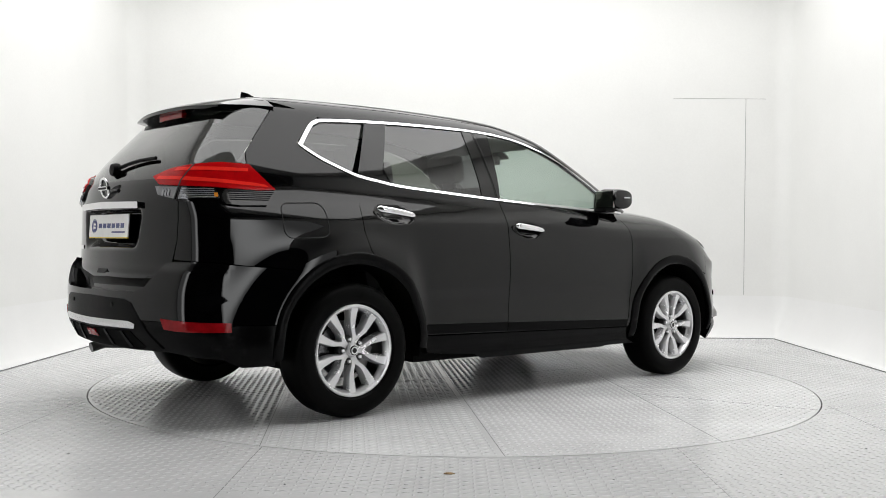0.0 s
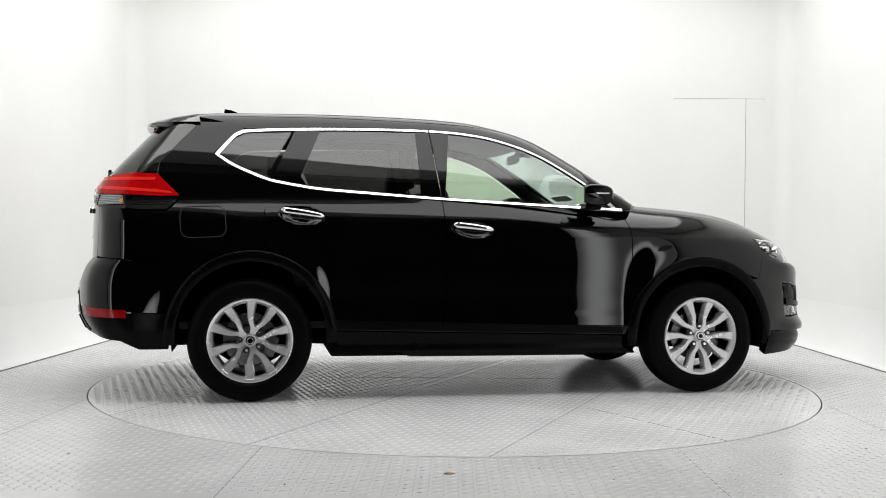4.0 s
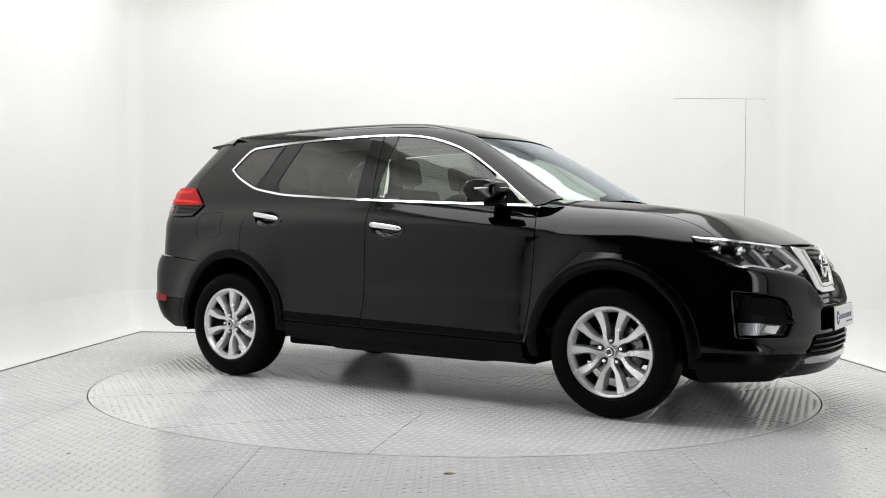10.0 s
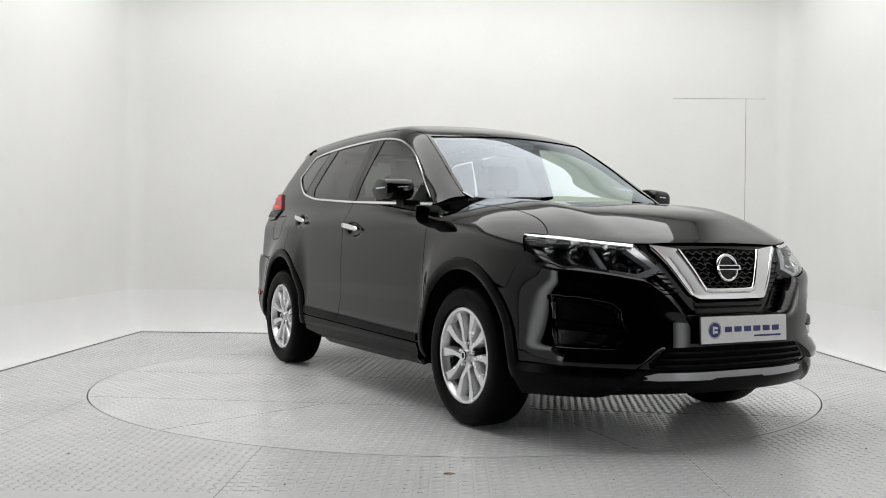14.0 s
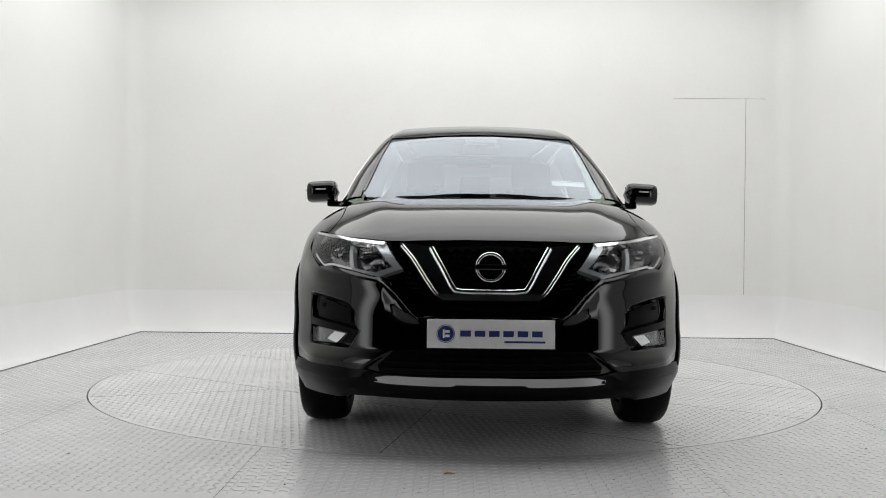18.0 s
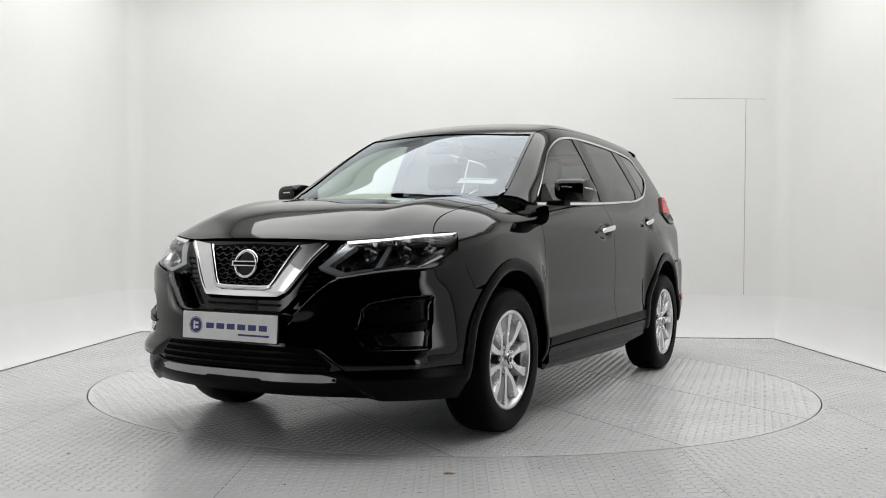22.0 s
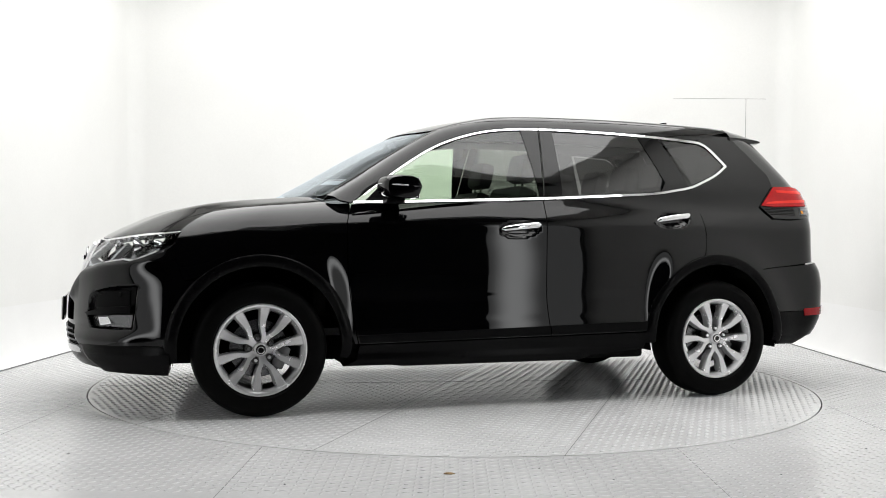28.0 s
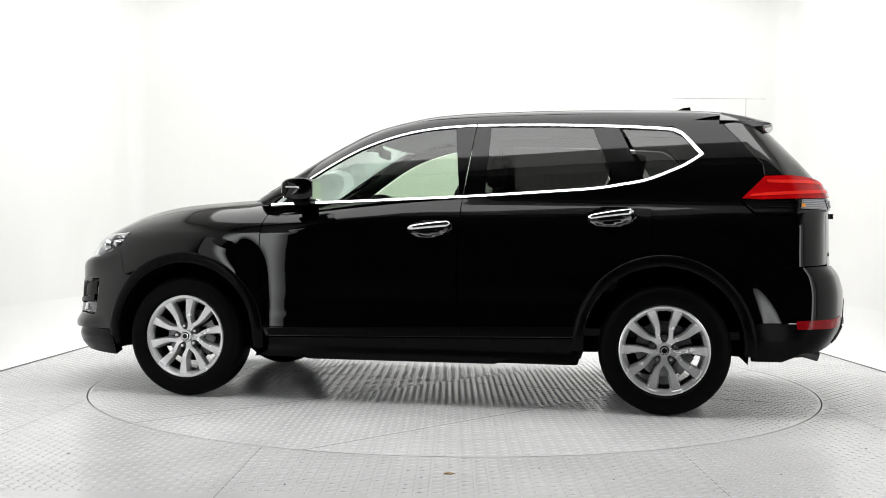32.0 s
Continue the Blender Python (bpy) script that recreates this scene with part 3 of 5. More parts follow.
rail_poly = [sect_s(x, z, True) for x, z in WIN_TOP] + [sect_s(0.93, 1.125, True)] + [sect_t(x, y, True) for x, y in SCREEN_EDGE[::-1]] + [sect_t(x, y + g, True) for x, y in roof_side[::-1]]
pair("roof_rail_and_pillar", rail_poly, SECT_UP, PAINT, cu=0.04, cell=0.03)

# ---- glass
screen_half = header[::-1] + [(x + 0.004, y - 0.004) for x, y in SCREEN_EDGE[1:-1]] + [(1.00, 0.645), (1.06, 0.55), (1.13, 0.3), (1.15, 0.0)]
screen_poly = screen_half + [(x, -y) for x, y in screen_half[::-1][1:-1]]
windscreen = panel("windscreen", screen_poly, TOPU, SCREEN, raise_by=-0.004, edge=0)
fg = through_points([(-0.185, 1.572), (-0.04, 1.556), (0.15, 1.512), (0.35, 1.437), (0.55, 1.317), (0.68, 1.222), (0.73, 1.126)], 3)
fglass = [(-0.235, 1.158), (-0.185, 1.572)] + fg[1:] + [(0.31, 1.138)]
pair("door_glass", fglass, SIDE_UP, DOORGLASS, raise_by=-0.006, edge=0, parents=front_doors)
rglass = [(-1.03, 1.225), (-1.06, 1.30), (-0.97, 1.555), (-0.72, 1.570), (-0.365, 1.573), (-0.345, 1.165), (-0.70, 1.192)]
pair("door_glass", rglass, SIDE_UP, PRIVACY, raise_by=-0.006, edge=0, parents=rear_doors)
qglass = rounded([(-1.27, 1.275), (-1.45, 1.345), (-1.535, 1.405), (-1.455, 1.498), (-1.39, 1.533), (-1.125, 1.548)], 0.01)
pair("quarter_glass", qglass, SIDE_UP, PRIVACY, raise_by=-0.004, edge=0)
pair("window_pillar", [(-0.375, 1.165), (-0.385, 1.580), (-0.304, 1.579), (-0.255, 1.156)], SIDE_UP, GLOSSBLACK, raise_by=-0.002, edge=0.006, parents=rear_doors)
pair("window_pillar", [(-0.251, 1.156), (-0.300, 1.579), (-0.180, 1.575), (-0.235, 1.155)], SIDE_UP, GLOSSBLACK, raise_by=-0.002, edge=0.006, parents=front_doors)
pair("pillar_gap", ribbon([(-0.253, 1.150), (-0.277, 1.37), (-0.302, 1.592)], 0.004), SIDE_UP, GAP, raise_by=0.0068, edge=0)
pair("window_pillar", [(-1.245, 1.252), (-1.10, 1.565), (-0.955, 1.572), (-1.075, 1.28), (-1.03, 1.212)], SIDE_UP, GLOSSBLACK, raise_by=-0.002, edge=0.004)
# chrome round the side windows
top_line = through_points([(-1.552, 1.398), (-1.465, 1.503), (-1.42, 1.535), (-1.36, 1.549), (-1.095, 1.565), (-0.72, 1.577), (-0.31, 1.579), (-0.04, 1.561), (0.168, 1.517), (0.374, 1.438), (0.581, 1.313), (0.74, 1.199), (0.80, 1.155)], 5)
bottom_line = through_points([(-1.552, 1.400), (-1.46, 1.340), (-1.35, 1.290), (-1.247, 1.252), (-1.12, 1.228), (-0.97, 1.206), (-0.70, 1.187), (-0.255, 1.160), (0.31, 1.134), (0.64, 1.120), (0.862, 1.112)], 5)
pair("chrome_window_trim", ribbon(top_line, 0.021, (0.020, 0.006)), SIDE_UP, CHROME, raise_by=0.0015, tilt=0.12, edge=0.004, cell=0.05)
pair("chrome_window_trim", ribbon(bottom_line, 0.013), SIDE_UP, CHROME, raise_by=0.006, tilt=0.4, edge=0.012, cell=0.05)

# ---- bumpers
fb = [nose_f(0.0, 0.902), nose_f(0.38, 0.90), nose_f(0.366, 0.79), nose_f(0.483, 0.750), nose_f(0.605, 0.776), nose_f(0.70, 0.796), nose_f(0.742, 0.787), nose_s(1.86, 0.841), nose_s(1.802, 0.872), nose_s(1.772, 0.80), nose_s(1.737, 0.70)] + \
    [nose_s(*p) for p in arc(*AF, ARCH, 46, 3, 8)] + [nose_s(1.80, 0.377), nose_f(0.632, 0.377), nose_f(0.53, 0.371), nose_f(0.46, 0.357), nose_f(0.0, 0.355)]
def grille_set(y, z):
    """The grille stands more upright than the nose, so its foot lies deeper."""
    return np.clip(nose(z) - 2.19 - 0.20 * (0.895 - z), 0, 0.1)


def between(v, *pts):
    return np.interp(v, [p[0] for p in pts], [p[1] for p in pts])


def fog_hollow(y, z):
    """One inside the deep recess for the fog lamp, fading to nought at its rim."""
    top = between(y, (0.55, 0.622), (0.608, 0.646), (0.70, 0.668), (0.767, 0.676), (0.9, 0.682))
    inner = between(z, (0.45, 0.602), (0.466, 0.590), (0.525, 0.556), (0.55, 0.572), (0.61, 0.576), (0.64, 0.60))
    return soft_step((top - z) / 0.012) * soft_step((z - 0.449) / 0.012) * soft_step((y - inner) / 0.014) * soft_step((0.795 - y) / 0.012)


def cheeks(a, z):
    """The bumper's relief: a ridge from below the lamps down to the plate, a sunk middle, fog lamp recesses and sloping ledges under them."""
    y, a = np.abs(round_nose(a, z)[..., 1]), np.abs(a)
    ridge = between(y, (0.15, 0.43), (0.237, 0.514), (0.29, 0.559), (0.325, 0.599), (0.396, 0.679), (0.447, 0.722), (0.603, 0.752), (0.762, 0.778), (0.86, 0.80))
    d = z - ridge
    ease = soft_step((0.87 - y) / 0.14)
    proud = 0.020 * np.exp(-(d / np.where(d < 0, 0.065, 0.030)) ** 2) * soft_step((z - 0.56) / 0.05)
    sunk = soft_step((d - 0.002) / 0.045) * soft_step((0.475 - y) / 0.04) * soft_step((z - 0.50) / 0.05)
    shelf = 0.034 * soft_step((0.468 - z) / 0.075) * soft_step((y - 0.395 - 1.3 * np.clip(0.455 - z, 0, 0.2)) / 0.03)
    return ease * (proud + shelf) - sunk * (0.026 + grille_set(y, z) * soft_step((z - 0.59) / 0.03)) - 0.030 * fog_hollow(y, z)


fbp = fb + [(-a, z) for a, z in fb[::-1][1:-1]]
front_bumper = panel("front_bumper", fbp, round_nose, PAINT, edge=0.02, cu=0.0085, cell=0.0065, lift=cheeks)
def lip_form(a, z):
    """The lower bumper bulges below its top edge and carries a slanting crease towards its middle."""
    y = np.abs(round_nose(a, z)[..., 1])
    return 0.004 + 0.016 * soft_step((0.372 - z) / 0.05) * soft_step((y - 0.46 - 1.2 * np.clip(0.36 - z, 0, 0.1)) / 0.05)


fl = [nose_f(0.0, 0.350), nose_f(0.46, 0.352), nose_f(0.53, 0.366), nose_f(0.632, 0.372), nose_s(1.80, 0.372), nose_s(1.795, 0.30), nose_s(1.80, 0.235), nose_s(1.95, 0.238), nose_f(0.5, 0.250), nose_f(0.0, 0.246)]
front_lip = panel("front_lower_bumper", fl + [(-a, z) for a, z in fl[::-1][1:-1]], round_nose, SATINBLACK, edge=0.05, lift=lip_form, cu=0.02, cell=0.02)
def rear_swell(a, z):
    """The rear bumper is flush with the wings at its sides and swells towards the tail."""
    return 0.002 + 0.019 * soft_step((-TAIL_LOW(a, z)[..., 0] - 1.70) / 0.52)


rb = [tail_r(0.0, 0.648), tail_r(0.43, 0.652), tail_r(0.50, 0.668), tail_r(0.606, 0.797), tail_r(0.78, 0.795), tail_s(-1.95, 0.78), tail_s(-1.70, 0.76)] + [tail_s(*p) for p in arc(*AR, ARCH, 126, 160, 6)] + [tail_s(-1.785, 0.50), tail_s(-2.1, 0.50), tail_r(0.6, 0.52), tail_r(0, 0.52)]
rear_bumper = panel("rear_bumper", rb + [(-a, z) for a, z in rb[::-1][1:-1]], TAIL_LOW, PAINT, edge=0.085, cu=0.02, cell=0.02, lift=rear_swell)
rl = [tail_r(0.0, 0.516), tail_r(0.6, 0.516), tail_s(-2.1, 0.496), tail_s(-1.785, 0.496), tail_s(-1.795, 0.30), tail_s(-1.95, 0.30), tail_s(-2.05, 0.35), tail_r(0.6, 0.38), tail_r(0.0, 0.37)]
rear_lip = panel("rear_lower_bumper", rl + [(-a, z) for a, z in rl[::-1][1:-1]], TAIL_LOW, SATINBLACK, edge=0.04, lift=lambda a, z: rear_swell(a, z) - 0.002, cu=0.03, cell=0.03)

# ---- tailgate
def plate_hollow(y, z):
    return -0.050 * soft_step((0.36 - 0.25 * np.clip(1.0 - z, 0, 1) + 0.02 - np.abs(y)) / 0.08) * soft_step((z - 0.845) / 0.06) * soft_step((1.064 - z) / 0.025) - 0.062 * soft_step((0.80 - z) / 0.13)


tl = [(0.0, 1.20), (0.66, 1.20), (0.624, 1.10), (0.629, 1.0), (0.625, 0.90), (0.603, 0.806), (0.49, 0.655), (0.0, 0.64)]
tailgate = panel("tailgate", tl + [(-y, z) for y, z in tl[::-1] if y > 0], REAR_LOW, PAINT, cell=0.015, lift=plate_hollow)
tu = [tail_r(0.0, 1.20, True), tail_s(-1.876, 1.20, True)] + [tail_s(x - 0.005, z, True) for x, z in D_LINE[::-1]] + [tail_r(0.0, 1.60, True)]
rear_window = panel("rear_window", tu + [(-a, z) for a, z in tu[::-1][1:-1]], TAIL_UP, TAILGLASS, parent=tailgate, raise_by=-0.002, cu=0.04, edge=0, label="dark privacy glass of the tailgate")

# ---- wheel arch cladding
def arch_round(c):
    """A rounded moulding: highest in the middle of its width, turned in at both edges."""
    def f(x, z):
        v = (np.hypot(x - c[0], z - c[1]) - (ARCH - 0.055)) / 0.059
        return 0.005 + 0.008 * np.sqrt(np.clip(1 - (2 * v - 1) ** 2, 0.0, 1))
    return f


for c, a0, a1 in ((AF, -8, 188), (AR, -5, 186)):
    band = arc(*c, ARCH + 0.004, a0, a1, 40) + arc(*c, ARCH - 0.055, a0, a1, 40)[::-1]
    pair("arch_cladding", band, SIDE, SATINBLACK, lift=arch_round(c), edge=0.05, cell=0.012)


# ---- wheels
def build_wheel():
    hub = new("wheel", None)
    r = 0.347
    prof = [(0.235, -0.09), (0.25, -0.108), (0.29, -0.115), (0.320, -0.108), (0.336, -0.094), (0.344, -0.07), (0.347, -0.04), (0.347, 0.04), (0.344, 0.07), (0.336, 0.094), (0.320, 0.108), (0.29, 0.115), (0.25, 0.108), (0.235, 0.09)]
    part("tyre", lathe(prof, 72), RUBBER, hub, smooth=True)
    rimp = [(0.240, -0.088), (0.237, -0.099), (0.231, -0.1015), (0.2215, -0.099), (0.217, -0.090), (0.208, -0.075), (0.206, -0.06)]
    part("rim", lathe(rimp, 72), ALLOY, hub, smooth=True)
    # Barrel and brake disc get dark colours for the shade behind the spokes.
    part("rim_barrel", lathe([(0.206, -0.06), (0.200, 0.05), (0.235, 0.10)], 72), STEEL, hub, smooth=True)
    part("brake_disc", lathe([(0.0, 0.0), (0.15, 0.0), (0.15, 0.015), (0.0, 0.015)], 40), LAMPDARK, hub, smooth=True)
    part("wheel_bearing", lathe([(0.0, 0.0), (0.07, 0.0), (0.075, 0.09), (0.0, 0.09)], 24), LINER, hub, smooth=True)
    bm = bmesh.new()
    box(bm, 0.085, 0.155, -0.03, 0.04, -0.06, 0.06, 0.012)
    part("brake_caliper", bm, STEEL, hub, smooth=True)
    bm = lathe([(0.0, -0.093), (0.028, -0.093), (0.033, -0.087), (0.036, -0.064), (0.050, -0.060), (0.054, -0.03), (0.0, -0.03)], 40)
    part("hub_cap", bm, ALLOY, hub, smooth=True)
    bm = lathe([(0.0, -0.0965), (0.022, -0.0965), (0.026, -0.092)], 30)
    part("badge_cap", bm, GLOSSBLACK, hub, smooth=True)
    bm = lathe([(0.014, -0.0985), (0.017, -0.0990), (0.020, -0.0985), (0.020, -0.0955), (0.014, -0.0955)], 30)
    part("badge_ring", bm, CHROME, hub, smooth=True)
    for k in range(5):
        for s in (-1, 1):
            a = 2 * math.pi * k / 5 + math.pi / 2
            line = [(0.030, 0.03, 0.036), (0.054, 0.06, 0.034), (0.074, 0.140, 0.031), (0.094, 0.255, 0.029), (0.116, 0.315, 0.031), (0.150, 0.316, 0.039), (0.188, 0.302, 0.049), (0.212, 0.293, 0.055), (0.227, 0.289, 0.060)]
            bm = bmesh.new()
            rows = []
            for q, (rr, off, w) in enumerate(line):
                y = -0.070 - 0.016 * math.sin(math.pi * 0.5 * q / 8) - 0.006 * soft_step((q - 6) / 2)
                ang = a + s * off
                c, t = Vector((math.cos(ang), 0, math.sin(ang))), s * Vector((-math.sin(ang), 0, math.cos(ang)))
                p = c * rr
                h = w / 2
                # flat crown, a broad slope towards the partner and a steep one away from it
                sec = [(-h - 0.004, 0.050), (-h, 0.016), (-h * 0.70, 0.001), (h * 0.80, 0.0), (h - 0.001, 0.005), (h + 0.003, 0.050)]
                rows.append([bm.verts.new(p + t * float(e) + Vector((0, float(y + d), 0))) for e, d in sec])
            for ra, rb_ in zip(rows, rows[1:]):
                for i in range(6):
                    bm.faces.new((ra[i], ra[(i + 1) % 6], rb_[(i + 1) % 6], rb_[i]))
            bm.faces.new(rows[0])
            bm.faces.new(rows[-1][::-1])
            part("spoke", bm, ALLOY, hub, smooth=True)
        a = 2 * math.pi * (k + 0.5) / 5 + math.pi / 2
        bm = lathe([(0.0, -0.085), (0.008, -0.085), (0.0105, -0.078), (0.0105, -0.05)], 10)
        bmesh.ops.translate(bm, verts=bm.verts, vec=(0.060 * math.cos(a), 0, 0.060 * math.sin(a)))
        part("wheel_nut", bm, CHROME, hub, smooth=True)
        # A near-black plug around the nut paints in the shade of its hole.
        bm = lathe([(0.0, -0.068), (0.019, -0.068), (0.020, -0.03)], 18)
        bmesh.ops.translate(bm, verts=bm.verts, vec=(0.060 * math.cos(a), 0, 0.060 * math.sin(a)))
        part("nut_hole_shade", bm, GAP, hub)
    return hub


wheel = build_wheel()
wheel.parent = car
wheel.matrix_basis = pose(1.3525 + OFFX, OFFY - 0.789, 0.347, 0, 36, 0)
copy_thing(wheel, pose(-1.3525 + OFFX, OFFY - 0.789, 0.347, 0, 19, 0))
copy_thing(wheel, pose(1.3525 + OFFX, OFFY + 0.789, 0.347, 0, 23, 180))
copy_thing(wheel, pose(-1.3525 + OFFX, OFFY + 0.789, 0.347, 0, 36, 180))

# ---- dark liners and underbody
for c in (AF, AR):
    for s in (1, -1):
        a = arc(*c, ARCH - 0.03, -12, 192, 24)
        verts = [(x + OFFX, OFFY + s * y, z) for x, z in a for y in (0.50, 0.87)] + [(c[0] + OFFX, OFFY + s * 0.50, 0.3)]
        faces = [(2 * i, 2 * i + 2, 2 * i + 3, 2 * i + 1) for i in range(len(a) - 1)] + [(2 * i, 2 * i + 2, len(verts) - 1) for i in range(len(a) - 1)]
        mesh_object("wheel_arch_liner", verts, faces, LINER, car)
inner = [(-1.78, 0.32), (-1.80, 0.5)] + arc(*AR, ARCH + 0.0, 155, 10, 16) + [(-0.87, 0.30), (0.86, 0.30)] + arc(*AF, ARCH + 0.0, 172, 12, 16) + [(1.80, 0.5), (1.82, 0.85), (0.9, 1.09), (-0.25, 1.14), (-1.2, 1.22), (-1.7, 1.22), (-1.95, 1.1), (-1.95, 0.5)]
pair("inner_body_side", inner, SIDE, LINER, raise_by=-0.03, edge=0)
bm = bmesh.new()
box(bm, -0.9 + OFFX, 0.9 + OFFX, OFFY - 0.80, OFFY + 0.80, 0.24, 0.34, 0.02)
box(bm, -2.05 + OFFX, -0.85 + OFFX, OFFY - 0.5, OFFY + 0.5, 0.33, 0.42, 0.02)
box(bm, 0.85 + OFFX, 2.15 + OFFX, OFFY - 0.5, OFFY + 0.5, 0.24, 0.42, 0.02)
part("underbody", bm, LINER, car)

# ---------------------------------------------------------------- the car: lamps, grille, plates, handles, mirrors
def at(x, y, z):
    return Vector((x + OFFX, y + OFFY, z))


def solid(bm):
    bmesh.ops.translate(bm, verts=bm.verts, vec=(OFFX, OFFY, 0))
    return bm


def both(poly):
    """A half outline that starts and ends on the middle line, completed by its mirror image."""
    return poly + [(-a, b) for a, b in poly[::-1] if abs(a) > 1e-6]


# ---- headlamps
lamp_poly = [nose_s(1.742, 0.947), nose_s(1.90, 0.935), nose_f(0.60, 0.917), nose_f(0.449, 0.904), nose_f(0.370, 0.796), nose_f(0.483, 0.754), nose_f(0.605, 0.780), nose_f(0.70, 0.800), nose_f(0.742, 0.791), nose_s(1.86, 0.845)]
headlamps = pair("headlamp", lamp_poly, round_nose, LAMPDARK, raise_by=-0.070, edge=0, label="clear headlamp with a chrome brow and white light guide")
pair("lamp_lens", lamp_poly, round_nose, CLEAR, raise_by=0.004, edge=0, parents=headlamps)
brow = [nose_s(1.746, 0.946), nose_s(1.90, 0.934), nose_f(0.60, 0.916), nose_f(0.452, 0.902), nose_f(0.462, 0.890), nose_f(0.60, 0.906), nose_s(1.90, 0.925), nose_s(1.775, 0.937)]
pair("chrome_brow", brow, round_nose, CHROME, raise_by=0.003, edge=0.03, parents=headlamps)
guide = [nose_f(0.452, 0.902), nose_f(0.374, 0.796), nose_f(0.480, 0.758), nose_f(0.60, 0.785), nose_f(0.60, 0.794), nose_f(0.492, 0.776), nose_f(0.418, 0.802), nose_f(0.496, 0.892)]
pair("light_guide", guide, round_nose, LAMPWHITE, raise_by=-0.008, edge=0.03, parents=headlamps)
pair("lamp_step", [nose_f(0.60, 0.786), nose_f(0.70, 0.803), nose_f(0.742, 0.795), nose_s(1.865, 0.847), nose_s(1.872, 0.853), nose_f(0.745, 0.805), nose_f(0.70, 0.813), nose_f(0.60, 0.795)], round_nose, SATIN, raise_by=-0.012, edge=0.03, parents=headlamps)
pair("lamp_strip", [nose_f(0.545, 0.792), nose_f(0.455, 0.808), nose_f(0.468, 0.824), nose_f(0.555, 0.804)], round_nose, CHROME, raise_by=-0.022, edge=0.02, parents=headlamps)
pair("lamp_bridge", [nose_f(0.60, 0.800), nose_f(0.612, 0.905), nose_f(0.628, 0.905), nose_f(0.622, 0.802)], round_nose, LAMPWHITE, raise_by=-0.030, edge=0.03, parents=headlamps)
for s, lamp in zip((1, -1), headlamps):
    for q, (ly, lz, lr) in enumerate(((0.665, 0.866, 0.040), (0.545, 0.852, 0.036), (0.745, 0.880, 0.024))):
        px = float(on_front(np.array([ly]), np.array([lz]))[0, 0])
        bm = lathe([(lr, 0.0), (lr * 0.96, 0.008), (lr * 0.75, 0.035), (lr * 0.3, 0.048), (0.0, 0.05)], 28)
        bmesh.ops.rotate(bm, verts=bm.verts, cent=(0, 0, 0), matrix=Matrix.Rotation(radians(90), 3, "Z"))
        bmesh.ops.translate(bm, verts=bm.verts, vec=at(px - 0.052, s * ly, lz))
        part("lamp_bowl", bm, CHROME, lamp, smooth=True)

# ---- grille
nf = on_front


def set_in(h):
    return lambda y, z: h - grille_set(y, z)


black_v = both([(0.0, 0.898), (0.43, 0.898), (0.385, 0.79), (0.305, 0.710), (0.239, 0.630), (0.210, 0.605), (0.0, 0.600)])
grille = panel("grille", black_v, nf, GLOSSBLACK, lift=set_in(0.003), edge=0.02, label="black mesh grille with a chrome V")
chrome_v = both([(0.0, 0.696), (0.122, 0.697), (0.159, 0.713), (0.202, 0.793), (0.253, 0.881), (0.387, 0.893), (0.331, 0.832), (0.230, 0.688), (0.200, 0.670), (0.0, 0.668)])
panel("chrome_v", chrome_v, nf, CHROME, parent=grille, edge=0.03, cell=0.014, lift=lambda y, z: set_in(0.020)(y, z) + 0.45 * np.clip(0.697 - z, 0, 0.03))
bead = [(y, z) for y, z in through_points([(-0.251, 0.880), (-0.200, 0.793), (-0.157, 0.716), (-0.124, 0.700), (0.0, 0.698), (0.124, 0.700), (0.157, 0.716), (0.200, 0.793), (0.251, 0.880)], 4)]
bead3 = [at(*(on_front(np.array([abs(y)]), np.array([z]))[0] * [1, 0, 0] + np.array([0.020 - 1.1 * float(grille_set(y, z)), y, z]))) for y, z in bead]
part("chrome_bead", tube(bead3, 0.0125, 12), CHROME, grille, smooth=True)
for sy in (1, -1):
    rim_line = through_points([(0.378, 0.889), (0.328, 0.832), (0.280, 0.760), (0.230, 0.690), (0.200, 0.672)], 4)
    rim3 = [at(*(on_front(np.array([y]), np.array([z]))[0] * [1, 0, 0] + np.array([0.018 - 1.1 * float(grille_set(y, z)), sy * y, z]))) for y, z in rim_line]
    part("chrome_bead", tube(rim3, 0.010, 12), CHROME, grille, smooth=True)
mesh_back = both([(0.0, 0.892), (0.250, 0.884), (0.199, 0.790), (0.155, 0.716), (0.122, 0.702), (0.0, 0.702)])
panel("grille_back", mesh_back, nf, LINER, parent=grille, lift=set_in(0.005), edge=0.0)
for k in range(9):
    z0 = 0.714 + k * 0.0195
    half = 0.148 + (z0 - 0.706) * 0.53
    n = int(half / 0.0125)
    line = [(i * 0.0125, z0 + (0.004 if (i + 2 * k) % 4 < 2 else -0.004)) for i in range(-n, n + 1)]
    panel("grille_bar", ribbon(line, 0.0055), nf, GLOSSBLACK, parent=grille, lift=set_in(0.014), edge=0.012, cell=0.06)
for k in range(-2, 3):
    panel("grille_rib", [(k * 0.055 - 0.002, 0.708), (k * 0.055 + 0.002, 0.708), (k * 0.055 + 0.002, 0.882), (k * 0.055 - 0.002, 0.882)], nf, GLOSSBLACK, parent=grille, lift=set_in(0.010), edge=0.008)
